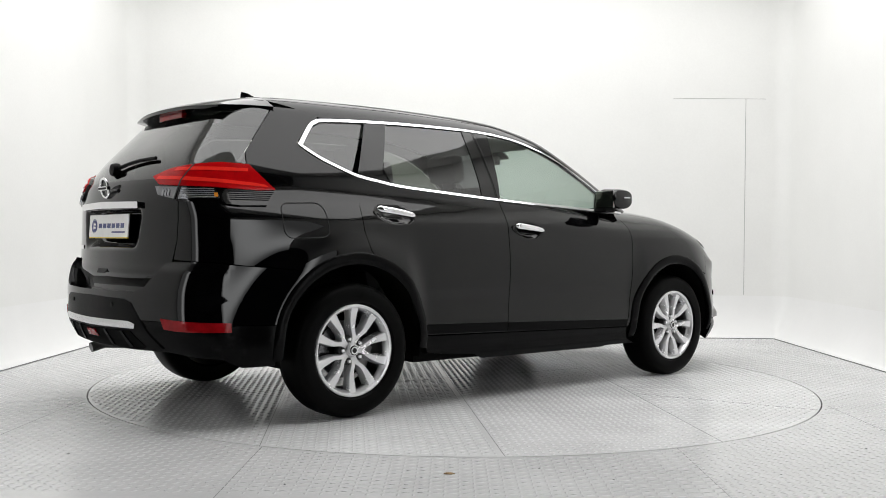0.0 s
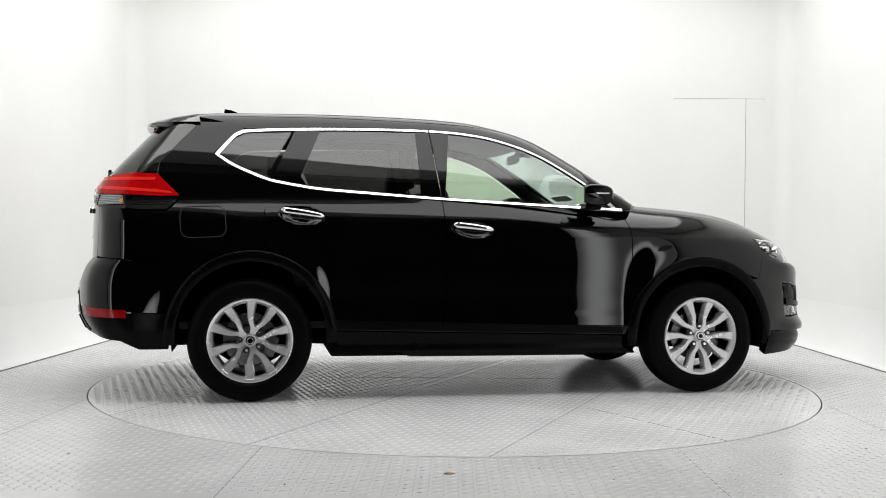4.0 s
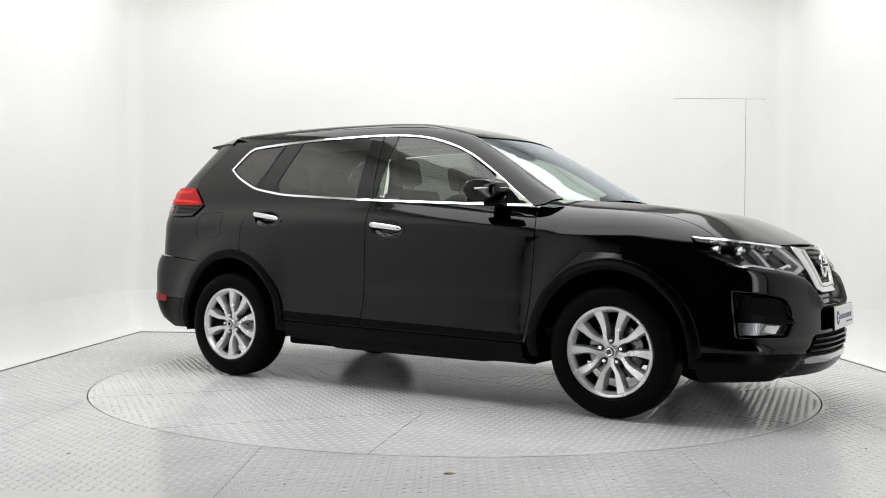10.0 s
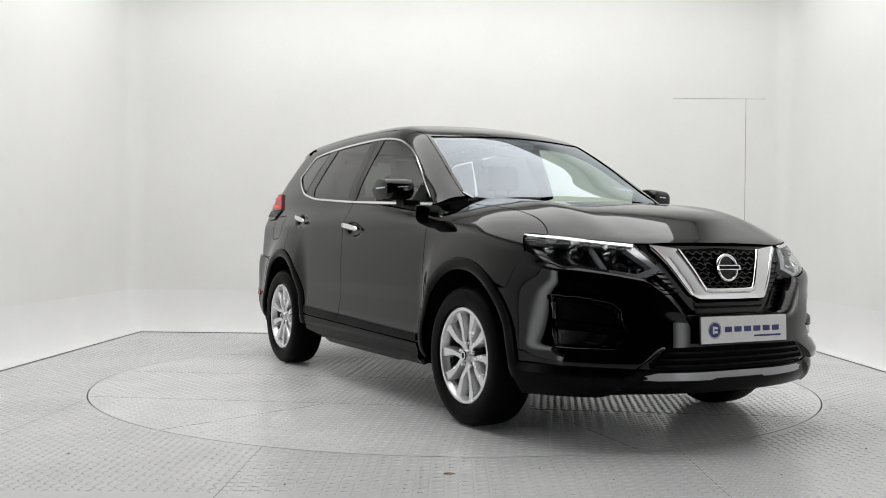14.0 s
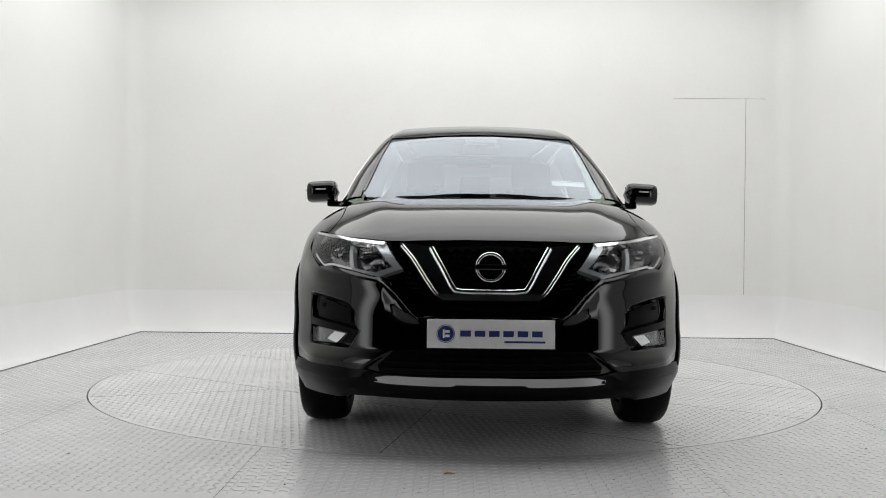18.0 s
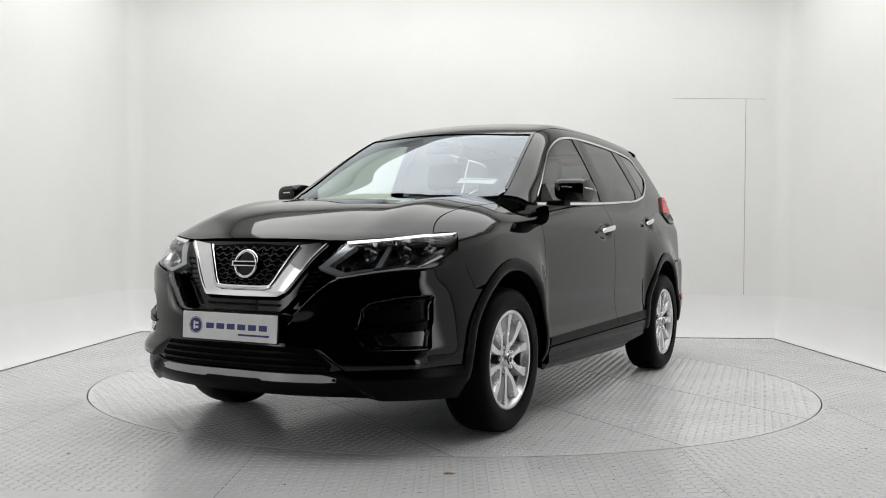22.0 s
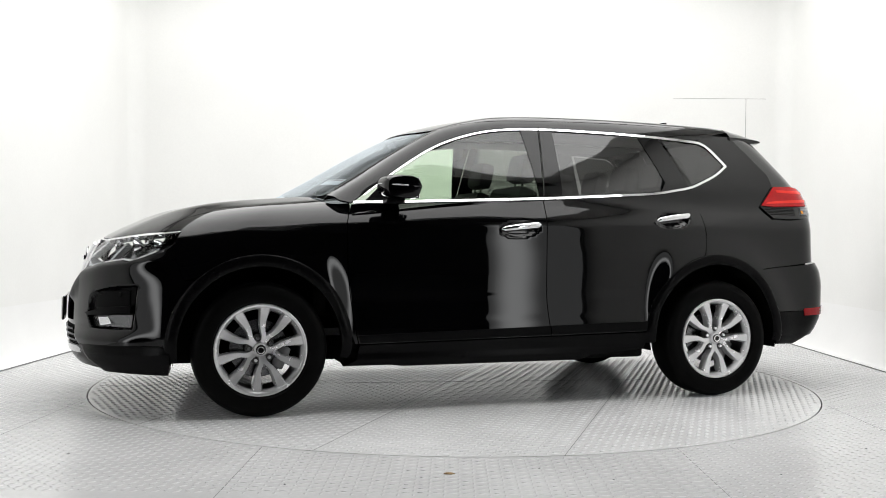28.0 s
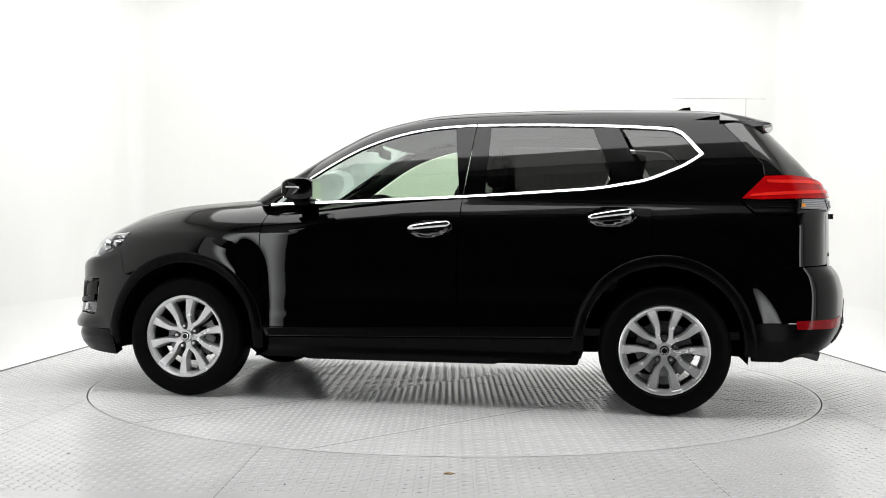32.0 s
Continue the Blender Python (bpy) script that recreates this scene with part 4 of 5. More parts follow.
for s in (1, -1):
    for k in range(7):
        z0 = 0.70 + k * 0.022
        y0 = 0.292 + (z0 - 0.70) * 0.60
        panel("grille_slat", [(y0, z0), (y0 + 0.050, z0 + 0.004), (y0 + 0.050, z0 + 0.010), (y0, z0 + 0.006)], nf, PLASTIC, parent=grille, lift=set_in(0.010), edge=0.008, side=s)
    panel("lower_grille_slat", [(-0.21, 0.640), (0.21, 0.640), (0.20, 0.630), (-0.20, 0.630)], nf, PLASTIC, parent=grille, lift=set_in(0.012), edge=0.01) if s > 0 else None


def badge(px, pz, tilt, r, parent, facing):
    """A round chrome ring badge with a bar across."""
    top = part("badge", lathe([(r * (0.875 + 0.125 * math.cos(q)), -0.004 - 0.010 * math.sin(q)) for q in (math.pi * k / 8 for k in range(9))], 48), CHROME, parent, "chrome ring badge with a plain bar", smooth=True)
    bm = bmesh.new()
    box(bm, -r * 1.08, r * 1.08, -0.020, 0.0, -r * 0.19, r * 0.19, 0.004)
    part("badge_bar", bm, CHROME, top)
    bm = bmesh.new()
    box(bm, -r * 0.92, r * 0.92, -0.0212, -0.019, -r * 0.10, r * 0.10)
    part("badge_print", bm, PLASTIC, top)
    part("badge_back", lathe([(0.0, -0.003), (r * 0.8, -0.003)], 32), GLOSSBLACK, top)
    top.matrix_basis = Matrix.Translation(at(px, 0, pz)) @ pose(0, 0, 0, 0, 0, 90 if facing > 0 else -90) @ pose(0, 0, 0, tilt)
    return top


badge(2.219, 0.800, -9, 0.066, car, 1)


def number_plate(px, pz, facing, tilt, parent, strip):
    """A dealer's show plate: white, a round navy mark, and plain navy blocks for its words."""
    p = tagged(new("number_plate", None), "white show plate with navy marks")
    bm = bmesh.new()
    box(bm, -0.262, 0.262, -0.006, 0.006, -0.059, 0.059, 0.003)
    part("plate_board", bm, PLATE, p)
    bm = bmesh.new()
    box(bm, -0.266, 0.266, -0.001, 0.010, -0.063, 0.063, 0.003)
    part("plate_frame", bm, GLOSSBLACK, p)
    if strip:
        bm = bmesh.new()
        box(bm, -0.255, 0.262, -0.0075, 0.0, -0.0635, -0.058)
        part("plate_edge", bm, YELLOW, p)
    part("plate_disc", lathe([(0.0, -0.0072), (0.032, -0.0072), (0.032, -0.005)], 36), BLUE, p).location.x = -0.185
    part("plate_ring", lathe([(0.035, -0.005), (0.035, -0.0072), (0.037, -0.0072), (0.037, -0.005)], 36), BLUE, p).location.x = -0.185
    bm = bmesh.new()
    box(bm, -0.012, -0.004, -0.0082, -0.007, -0.018, 0.018)
    box(bm, -0.002, 0.016, -0.0082, -0.007, 0.004, 0.014)
    box(bm, -0.002, 0.016, -0.0082, -0.007, -0.014, -0.004)
    part("plate_mark", bm, PLATE, p).location.x = -0.185
    for k in range(6):
        bm = bmesh.new()
        x0 = -0.125 + k * 0.0585
        box(bm, x0, x0 + 0.043, -0.0072, -0.005, -0.011, 0.013)
        part("plate_block", bm, BLUE, p)
    bm = bmesh.new()
    box(bm, 0.055, 0.222, -0.0072, -0.005, -0.036, -0.028)
    part("plate_line", bm, BLUE, p)
    p.parent = parent
    p.matrix_basis = Matrix.Translation(at(px, 0, pz)) @ pose(0, 0, 0, 0, 0, 90 if facing > 0 else -90) @ pose(0, 0, 0, tilt)
    return p


number_plate(2.332, 0.531, 1, -2, car, False)

# ---- lower front
def proud(h):
    """So far proud of the bumper's relief."""
    return lambda a, z: h + cheeks(a, z)


intake = both([(0.0, 0.461), (0.400, 0.454), (0.470, 0.388), (0.462, 0.358), (0.0, 0.356)])
low_grille = panel("lower_intake", intake, nf, LINER, parent=car, raise_by=0.001, edge=0.01)
for k in range(3):
    z0 = 0.372 + 0.028 * k
    panel("intake_bar", [(-0.45 + 0.02 * k, z0), (0.45 - 0.02 * k, z0), (0.45 - 0.02 * k, z0 + 0.010), (-0.45 + 0.02 * k, z0 + 0.010)], nf, SATINBLACK, parent=low_grille, raise_by=0.012, edge=0.012)
beak = both([(0.0, 0.595), (0.205, 0.600), (0.300, 0.590), (0.255, 0.535), (0.27, 0.475), (0.0, 0.468)])
panel("plate_base", beak, nf, PLASTIC, parent=front_bumper, raise_by=0.004, edge=0.01)
skid = both([(0.0, 0.348), (0.43, 0.345), (0.486, 0.332), (0.484, 0.315), (0.426, 0.310), (0.16, 0.310), (0.141, 0.318), (0.0, 0.317)])
panel("skid_plate", skid, nf, SKID, parent=front_lip, lift=lambda y, z: 0.012 - 0.008 * soft_step((np.abs(y) - 0.20) / 0.28), edge=0.03, label="dark satin silver skid plate")
for s in (1, -1):
    bezel = [nose_f(0.570, 0.532), nose_f(0.585, 0.560), nose_f(0.590, 0.615), nose_f(0.62, 0.640), nose_f(0.70, 0.658), nose_f(0.782, 0.666), nose_f(0.782, 0.462), nose_f(0.760, 0.461), nose_f(0.606, 0.470)]
    bz = panel("fog_lamp_bezel", bezel, round_nose, SATINBLACK, parent=car, lift=proud(0.005), edge=0.004, side=s, cell=0.02, cu=0.02)
    pocket = [nose_f(0.600, 0.556), nose_f(0.605, 0.612), nose_f(0.70, 0.645), nose_f(0.765, 0.652), nose_f(0.770, 0.572), nose_f(0.70, 0.562)]
    panel("bumper_pocket", rounded(pocket, 0.008), round_nose, PLASTIC, parent=bz, lift=proud(0.012), edge=0.008, side=s)
    fin = [nose_f(0.782, 0.574), nose_f(0.767, 0.566), nose_f(0.64, 0.548), nose_f(0.548, 0.527), nose_f(0.585, 0.516), nose_f(0.70, 0.527), nose_f(0.782, 0.537)]
    panel("bezel_fin", fin, round_nose, SATINBLACK, parent=bz, raise_by=0.006, edge=0.032, side=s)
    fog = [nose_f(0.622, 0.512), nose_f(0.700, 0.520), nose_f(0.782, 0.526), nose_f(0.782, 0.464), nose_f(0.764, 0.463), nose_f(0.656, 0.465)]
    panel("fog_lamp", rounded(fog, 0.006), round_nose, LAMPDARK, parent=bz, lift=proud(0.008), edge=0.004, side=s)
    bowl = [nose_f(0.628, 0.509), nose_f(0.685, 0.514), nose_f(0.712, 0.480), nose_f(0.660, 0.468)]
    panel("fog_bowl", rounded(bowl, 0.005), round_nose, CHROME, parent=bz, lift=lambda a, z: proud(0.010)(a, z) + 0.28 * np.clip(0.515 - z, 0, 0.1), edge=0.012, side=s)
    panel("fog_lens", rounded(fog, 0.006), round_nose, CLEAR, parent=bz, lift=proud(0.030), edge=0.0, side=s)
    px = on_front(np.array([0.735]), np.array([0.625]))[0]
    bm = lathe([(0.0, -0.004), (0.010, -0.004), (0.012, 0.0)], 16)
    bmesh.ops.rotate(bm, verts=bm.verts, cent=(0, 0, 0), matrix=Matrix.Rotation(radians(90 + s * 40), 3, "Z"))
    bmesh.ops.translate(bm, verts=bm.verts, vec=at(px[0] - 0.010, s * (px[1] - 0.010), 0.625))
    part("parking_sensor", bm, PLASTIC, bz, smooth=True)

# ---- door handles
def oval(cx, cz, a, b, turn, n=24):
    c, s = math.cos(turn), math.sin(turn)
    return [(cx + a * math.cos(k) * c - b * math.sin(k) * s, cz + a * math.cos(k) * s + b * math.sin(k) * c) for k in (2 * math.pi * q / n for q in range(n))]


for doors, bar, cx, cz in ((rear_doors, [(-1.19, 1.094), (-0.985, 1.074), (-0.945, 1.058), (-0.948, 1.036), (-1.00, 1.040), (-1.185, 1.066)], -1.068, 1.048),
                           (front_doors, [(-0.200, 1.022), (0.00, 1.010), (0.042, 0.994), (0.038, 0.970), (-0.01, 0.974), (-0.195, 0.994)], -0.078, 0.982)):
    for s, door in zip((1, -1), doors):
        bm = bmesh.new()
        rows = []
        (xa, za), (xb, zb) = ((bar[0][0] + bar[-1][0]) / 2, (bar[0][1] + bar[-1][1]) / 2), ((bar[2][0] + bar[3][0]) / 2, (bar[2][1] + bar[3][1]) / 2)
        for k in range(15):
            u = k / 14
            x, z = xa + (xb - xa) * u, za + (zb - za) * u + 0.002 * math.sin(math.pi * u)
            y = float(SIDE(np.array([x]), np.array([z]))[0, 1]) + 0.022 + 0.010 * math.sin(math.pi * u)
            end = min(1.0, math.sqrt(max(0.0, 1 - (2 * u - 1) ** 8)) + 0.25)
            h, d = 0.0180 * end * (1 - 0.25 * u ** 3), 0.013 * end
            rows.append([bm.verts.new(at(x, s * (y + d * math.cos(q)), z + h * math.sin(q))) for q in (2 * math.pi * i / 16 for i in range(16))])
        for p, q in zip(rows, rows[1:]):
            for i in range(16):
                bm.faces.new((p[i], p[(i + 1) % 16], q[(i + 1) % 16], q[i]))
        bm.faces.new(rows[0])
        bm.faces.new(rows[-1][::-1])
        part("door_handle", bm, CHROME, door, "chrome door handle", smooth=True)
for bars_door in front_doors[1:]:
    panel("lock_cap", oval(-0.172, 1.004, 0.008, 0.008, 0, 12), SIDE, SATIN, parent=bars_door, raise_by=0.040, edge=0.002, side=-1)

# ---- fuel flap, on the right side alone
flap = rounded([(-1.745, 1.09), (-1.50, 1.10), (-1.485, 0.925), (-1.735, 0.915)], 0.055, 6)
for k in range(0, len(flap), 7):
    panel("fuel_flap_gap", ribbon((flap + flap[:1])[k:k + 8], 0.004), SIDE, GAP, parent=quarters[1], raise_by=0.0025, edge=0, side=-1, cell=0.06)


# ---- mirrors
def mirror(s):
    """A wide shell with a flat, slightly falling top, drawn in towards its foot."""
    bm = bmesh.new()
    rings = []
    for k in range(13):
        u = k / 12
        y = 0.842 + 0.186 * u
        end = math.sqrt(max(0.0, 1 - (2 * u - 1) ** 8))
        sx = 0.100 * end + 0.012
        up = (0.062 - 0.010 * u) * end + 0.006
        down = (0.050 + 0.012 * u) * end + 0.006
        cz, cx = 1.196, 0.640 - 0.020 * u * u
        ring = []
        for a in (2 * math.pi * q / 28 for q in range(28)):
            ca, sa = math.cos(a), math.sin(a)
            ring.append(bm.verts.new(at(cx + (sx if ca > 0 else 0.075) * math.copysign(abs(ca) ** 0.75, ca), s * y, cz + (up if sa > 0 else down) * math.copysign(abs(sa) ** 0.65, sa))))
        rings.append(ring)
    for p, q in zip(rings, rings[1:]):
        for k in range(28):
            bm.faces.new((p[k], p[(k + 1) % 28], q[(k + 1) % 28], q[k]))
    bm.faces.new(rings[0])
    bm.faces.new(rings[-1][::-1])
    m = part("door_mirror", bm, PAINT, car, "gloss black door mirror with an indicator strip", smooth=True)
    bm = bmesh.new()
    box(bm, 0.552, 0.560, s * 0.855 if s > 0 else -1.005, s * 1.005 if s > 0 else -0.855, 1.135, 1.245, 0.004)
    part("mirror_glass", solid(bm), CHROME, m)
    bm = tube([at(0.748, s * 0.90, 1.208), at(0.742, s * 0.95, 1.206), at(0.722, s * 1.000, 1.204), at(0.68, s * 1.024, 1.202), at(0.62, s * 1.028, 1.200)], 0.005)
    part("mirror_indicator", bm, SATIN, m, smooth=True)
    bm = bmesh.new()
    box(bm, 0.60, 0.70, min(s * 0.76, s * 0.90), max(s * 0.76, s * 0.90), 1.110, 1.140, 0.01)
    part("mirror_arm", solid(bm), PLASTIC, m)
    panel("mirror_base", rounded([(0.60, 1.130), (0.80, 1.120), (0.72, 1.195), (0.655, 1.235)], 0.008), SIDE_UP, PLASTIC, parent=m, raise_by=0.004, edge=0.006, side=s)
    return m


for s in (1, -1):
    mirror(s)

# ---- tail lamps
tsu, tru = (lambda x, z: tail_s(x, z, True)), (lambda y, z: tail_r(y, z, True))
tail_poly = [tru(0.43, 1.205), tru(0.53, 1.243), tru(0.63, 1.264), tsu(-2.0, 1.278), tsu(-1.868, 1.275), tsu(-1.742, 1.147), tsu(-1.815, 1.072), tsu(-1.95, 1.068), tru(0.62, 1.088), tru(0.50, 1.112)]
tail_lamps = pair("tail_lamp", tail_poly, TAIL_UP, GLOSSBLACK, raise_by=0.010, edge=0.02, cu=0.03, label="red tail lamp with a clear lower part")
red = [tru(0.435, 1.203), tru(0.53, 1.240), tru(0.63, 1.260), tsu(-2.0, 1.274), tsu(-1.871, 1.271), tsu(-1.750, 1.150), tsu(-1.85, 1.144), tsu(-2.0, 1.150), tru(0.62, 1.158), tru(0.50, 1.166)]
pair("red_lens", red, TAIL_UP, REDLENS, raise_by=0.018, edge=0.01, cu=0.03, parents=tail_lamps)
bar = [tru(0.47, 1.190), tru(0.62, 1.182), tsu(-2.0, 1.172), tsu(-1.86, 1.164), tsu(-1.785, 1.160), tsu(-1.80, 1.172), tsu(-1.86, 1.180), tsu(-2.0, 1.190), tru(0.62, 1.198), tru(0.48, 1.203)]
pair("light_bar", bar, TAIL_UP, REDLIGHT, raise_by=0.0205, edge=0.006, cu=0.03, parents=tail_lamps)
bar2 = [tru(0.56, 1.225), tru(0.63, 1.228), tsu(-2.0, 1.232), tsu(-1.885, 1.236), tsu(-1.880, 1.250), tsu(-2.0, 1.249), tru(0.63, 1.244), tru(0.57, 1.239)]
pair("light_bar", bar2, TAIL_UP, REDLIGHT, raise_by=0.0205, edge=0.006, cu=0.03, parents=tail_lamps)
clear = [tru(0.475, 1.158), tru(0.615, 1.152), tru(0.615, 1.096), tru(0.505, 1.118)]
pair("clear_lens", clear, TAIL_UP, REFLECTOR, raise_by=0.016, edge=0.008, cu=0.03, parents=tail_lamps)
reverse = [tru(0.630, 1.151), tsu(-2.055, 1.146), tsu(-2.045, 1.094), tru(0.632, 1.094)]
pair("reverse_lens", reverse, TAIL_UP, REFLECTOR, raise_by=0.016, edge=0.008, cu=0.03, parents=tail_lamps)
for q in range(5):
    z0 = 1.099 + q * 0.010
    pair("lens_line", [tru(0.634, z0), tsu(-2.062, z0), tsu(-2.062, z0 + 0.004), tru(0.634, z0 + 0.004)], TAIL_UP, LAMPWHITE, raise_by=0.0185, edge=0.003, cu=0.03, parents=tail_lamps)
    pair("lamp_rib", [tsu(-2.0, z0 - 0.006), tsu(-1.80 + 0.010 * q, z0 - 0.004), tsu(-1.80 + 0.010 * q, z0 - 0.001), tsu(-2.0, z0 - 0.003)], TAIL_UP, PLASTIC, raise_by=0.0125, edge=0.003, cu=0.03, parents=tail_lamps)
for q in range(3):
    pair("lens_facet", [tru(0.535 + 0.018 * q, 1.118), tru(0.546 + 0.018 * q, 1.110), tru(0.546 + 0.018 * q, 1.136), tru(0.537 + 0.018 * q, 1.146)], TAIL_UP, LAMPWHITE, raise_by=0.019, edge=0.003, cu=0.03, parents=tail_lamps)
pair("indicator", [tsu(-2.068, 1.102), tsu(-2.052, 1.102), tsu(-2.050, 1.122), tsu(-2.066, 1.122)], TAIL_UP, AMBER, raise_by=0.019, edge=0.004, parents=tail_lamps)
pair("lamp_gap", ribbon([tru(0.627, 1.262), tru(0.620, 1.18), tru(0.618, 1.09)], 0.006), TAIL_UP, GAP, raise_by=0.0215, edge=0, parents=tail_lamps)

# ---- tailgate fittings
rr = REAR_LOW
panel("chrome_strip", rounded(both([(0.0, 1.094), (0.365, 1.088), (0.37, 1.056), (0.0, 1.060)]), 0.004), rr, CHROME, parent=tailgate, raise_by=0.022, edge=0.02)
number_plate(-2.284, 0.972, -1, -3, car, True)
badge(-2.302, 1.168, 10, 0.056, car, -1)
panel("tailgate_latch", [(-0.055, 0.735), (0.055, 0.735), (0.065, 0.775), (-0.065, 0.775)], rr, GAP, parent=tailgate, raise_by=-0.012, edge=0.004)
panel("tailgate_badge", [(0.40, 0.850), (0.54, 0.850), (0.54, 0.870), (0.40, 0.870)], rr, CHROME, parent=tailgate, raise_by=0.004, edge=0.004)
panel("rear_skid", both([(0.0, 0.508), (0.40, 0.512), (0.45, 0.50), (0.44, 0.482), (0.0, 0.478)]), rr, SATIN, parent=rear_lip, raise_by=0.030, edge=0.02, label="satin silver rear skid strip")
step = both([(0.0, 0.622), (0.36, 0.616), (0.415, 0.600), (0.50, 0.50), (0.58, 0.395), (0.50, 0.385), (0.0, 0.378)])
panel("bumper_step", step, rr, PLASTIC, parent=rear_bumper, raise_by=0.024, edge=0.02)
panel("diffuser", both([(0.0, 0.466), (0.40, 0.470), (0.47, 0.40), (0.43, 0.386), (0.0, 0.382)]), rr, LINER, parent=rear_lip, raise_by=0.0265, edge=0.004)
for yy in (-0.33, -0.17, 0.17, 0.33):
    panel("diffuser_fin", [(yy - 0.012, 0.468), (yy + 0.012, 0.468), (yy * 1.10 + 0.014, 0.396), (yy * 1.10 - 0.014, 0.396)], rr, PLASTIC, parent=rear_lip, raise_by=0.033, edge=0.012)
for s in (1, -1):
    panel("reflector", rounded([tail_s(-2.02, 0.512), tail_r(0.615, 0.535), tail_r(0.635, 0.487), tail_s(-2.02, 0.468)], 0.004), TAIL_LOW, DARKRED, parent=rear_lip, lift=lambda a, z: rear_swell(a, z) + 0.004, edge=0.008, side=s)
    for yy in (0.26, 0.64):
        bm = lathe([(0.0, -0.004), (0.010, -0.004), (0.012, 0.0)], 16)
        p = rr(np.array([yy]), np.array([0.585 if yy < 0.4 else 0.60]))[0]
        bmesh.ops.rotate(bm, verts=bm.verts, cent=(0, 0, 0), matrix=Matrix.Rotation(radians(-90), 3, "Z"))
        bmesh.ops.translate(bm, verts=bm.verts, vec=at(p[0] - (0.027 if yy < 0.4 else 0.014), s * yy, 0.585 if yy < 0.4 else 0.60))
        part("parking_sensor", bm, PLASTIC, rear_bumper, smooth=True)
panel("rear_fog", [(-0.06, 0.43), (0.06, 0.43), (0.05, 0.46), (-0.05, 0.46)], rr, DARKRED, parent=rear_lip, raise_by=0.036, edge=0.006)
bm = tube([at(-1.9, 0.45, 0.30), at(-2.12, 0.47, 0.315), at(-2.20, 0.47, 0.295)], 0.028, 16)
part("tail_pipe", bm, STEEL, car, smooth=True)


# ---- spoiler
def spoiler():
    n = 24
    sec = [(0.0, 0.0), (0.5, 0.004), (0.9, -0.004), (1.0, -0.012), (1.0, -0.030), (0.75, -0.052), (0.35, -0.075), (0.0, -0.07)]
    bm = bmesh.new()
    rows = []
    for k in range(n + 1):
        y = -0.565 + 1.13 * k / n
        v = abs(y) / 0.565
        x0, x1 = -1.70 + 0.05 * v ** 2, -1.995 + 0.065 * v ** 2.2
        z0 = float(TOPU(np.array([x0]), np.array([min(abs(y), 0.55)]))[0, 2]) + 0.003
        z1 = 1.614 - 0.022 * v ** 3
        th = 1.0 - 0.5 * soft_step((v - 0.80) / 0.2)
        rows.append([bm.verts.new(at(x0 + (x1 - x0) * q, y * (1 - 0.12 * q), z0 + (z1 - z0) * q + d * th)) for q, d in sec])
    m = len(sec)
    for a, b in zip(rows, rows[1:]):
        for i in range(m):
            bm.faces.new((a[i], a[(i + 1) % m], b[(i + 1) % m], b[i]))
    bm.faces.new(rows[0])
    bm.faces.new(rows[-1][::-1])
    s = part("roof_spoiler", bm, PAINT, car, smooth=True)
    bm = bmesh.new()
    box(bm, -1.955, -1.90, -0.14, 0.14, 1.550, 1.580, 0.006)
    part("brake_light", solid(bm), DARKRED, s)
    return s


spoiler()
bm = bmesh.new()
fin = [(-1.36, 1.692, 0.03), (-1.42, 1.718, 0.024), (-1.49, 1.745, 0.014), (-1.53, 1.750, 0.010), (-1.54, 1.690, 0.012)]
lo_ = [bm.verts.new(at(x, w, 1.675)) for x, z, w in fin] + [bm.verts.new(at(x, -w, 1.675)) for x, z, w in fin[::-1]]
hi_ = [bm.verts.new(at(x, w * 0.35, z)) for x, z, w in fin] + [bm.verts.new(at(x, -w * 0.35, z)) for x, z, w in fin[::-1]]
for i in range(10):
    bm.faces.new((lo_[i], lo_[(i + 1) % 10], hi_[(i + 1) % 10], hi_[i]))
bm.faces.new(hi_)
part("antenna_fin", bm, PAINT, car, smooth=True)
p0 = REAR_UP(np.array([0.0]), np.array([1.275]))[0]
bm = tube([at(float(REAR_UP(np.array([abs(y)]), np.array([z]))[0, 0]) - 0.016, y, z) for y, z in ((0.03, 1.262), (-0.02, 1.276), (-0.10, 1.292), (-0.20, 1.304), (-0.34, 1.310))], 0.010, 8)
wiper = part("rear_wiper", bm, PLASTIC, car, smooth=True)
bm = lathe([(0.0, -0.03), (0.03, -0.028), (0.036, -0.01), (0.036, 0.01)], 20)
bmesh.ops.rotate(bm, verts=bm.verts, cent=(0, 0, 0), matrix=Matrix.Rotation(radians(-90), 3, "Z"))
bmesh.ops.translate(bm, verts=bm.verts, vec=at(p0[0] - 0.02, 0.02, 1.265))
part("wiper_cap", bm, PLASTIC, wiper, smooth=True)

# ---- windscreen edges, sensor and card
top_edge = [(x + 0.007, -y) for x, y in header] + [(x + 0.007, y) for x, y in header[::-1][1:]]
panel("screen_edge", ribbon(through_points(top_edge, 4), 0.014), TOPU, GLOSSBLACK, parent=windscreen, raise_by=0.0015, edge=0.003)
for s in (1, -1):
    panel("screen_edge", ribbon([(x + 0.003, y - 0.010) for x, y in SCREEN_EDGE[:-1]], 0.016), TOPU, GLOSSBLACK, parent=windscreen, raise_by=0.0015, edge=0.003, side=s)
panel("rain_sensor", rounded([(0.440, -0.11), (0.440, 0.11), (0.535, 0.085), (0.535, -0.085)], 0.012), TOPU, TRIM, parent=windscreen, raise_by=-0.012, edge=0.01)
tag_poly = [(0.915, 0.385), (0.85, 0.575), (0.905, 0.575), (0.97, 0.385)]
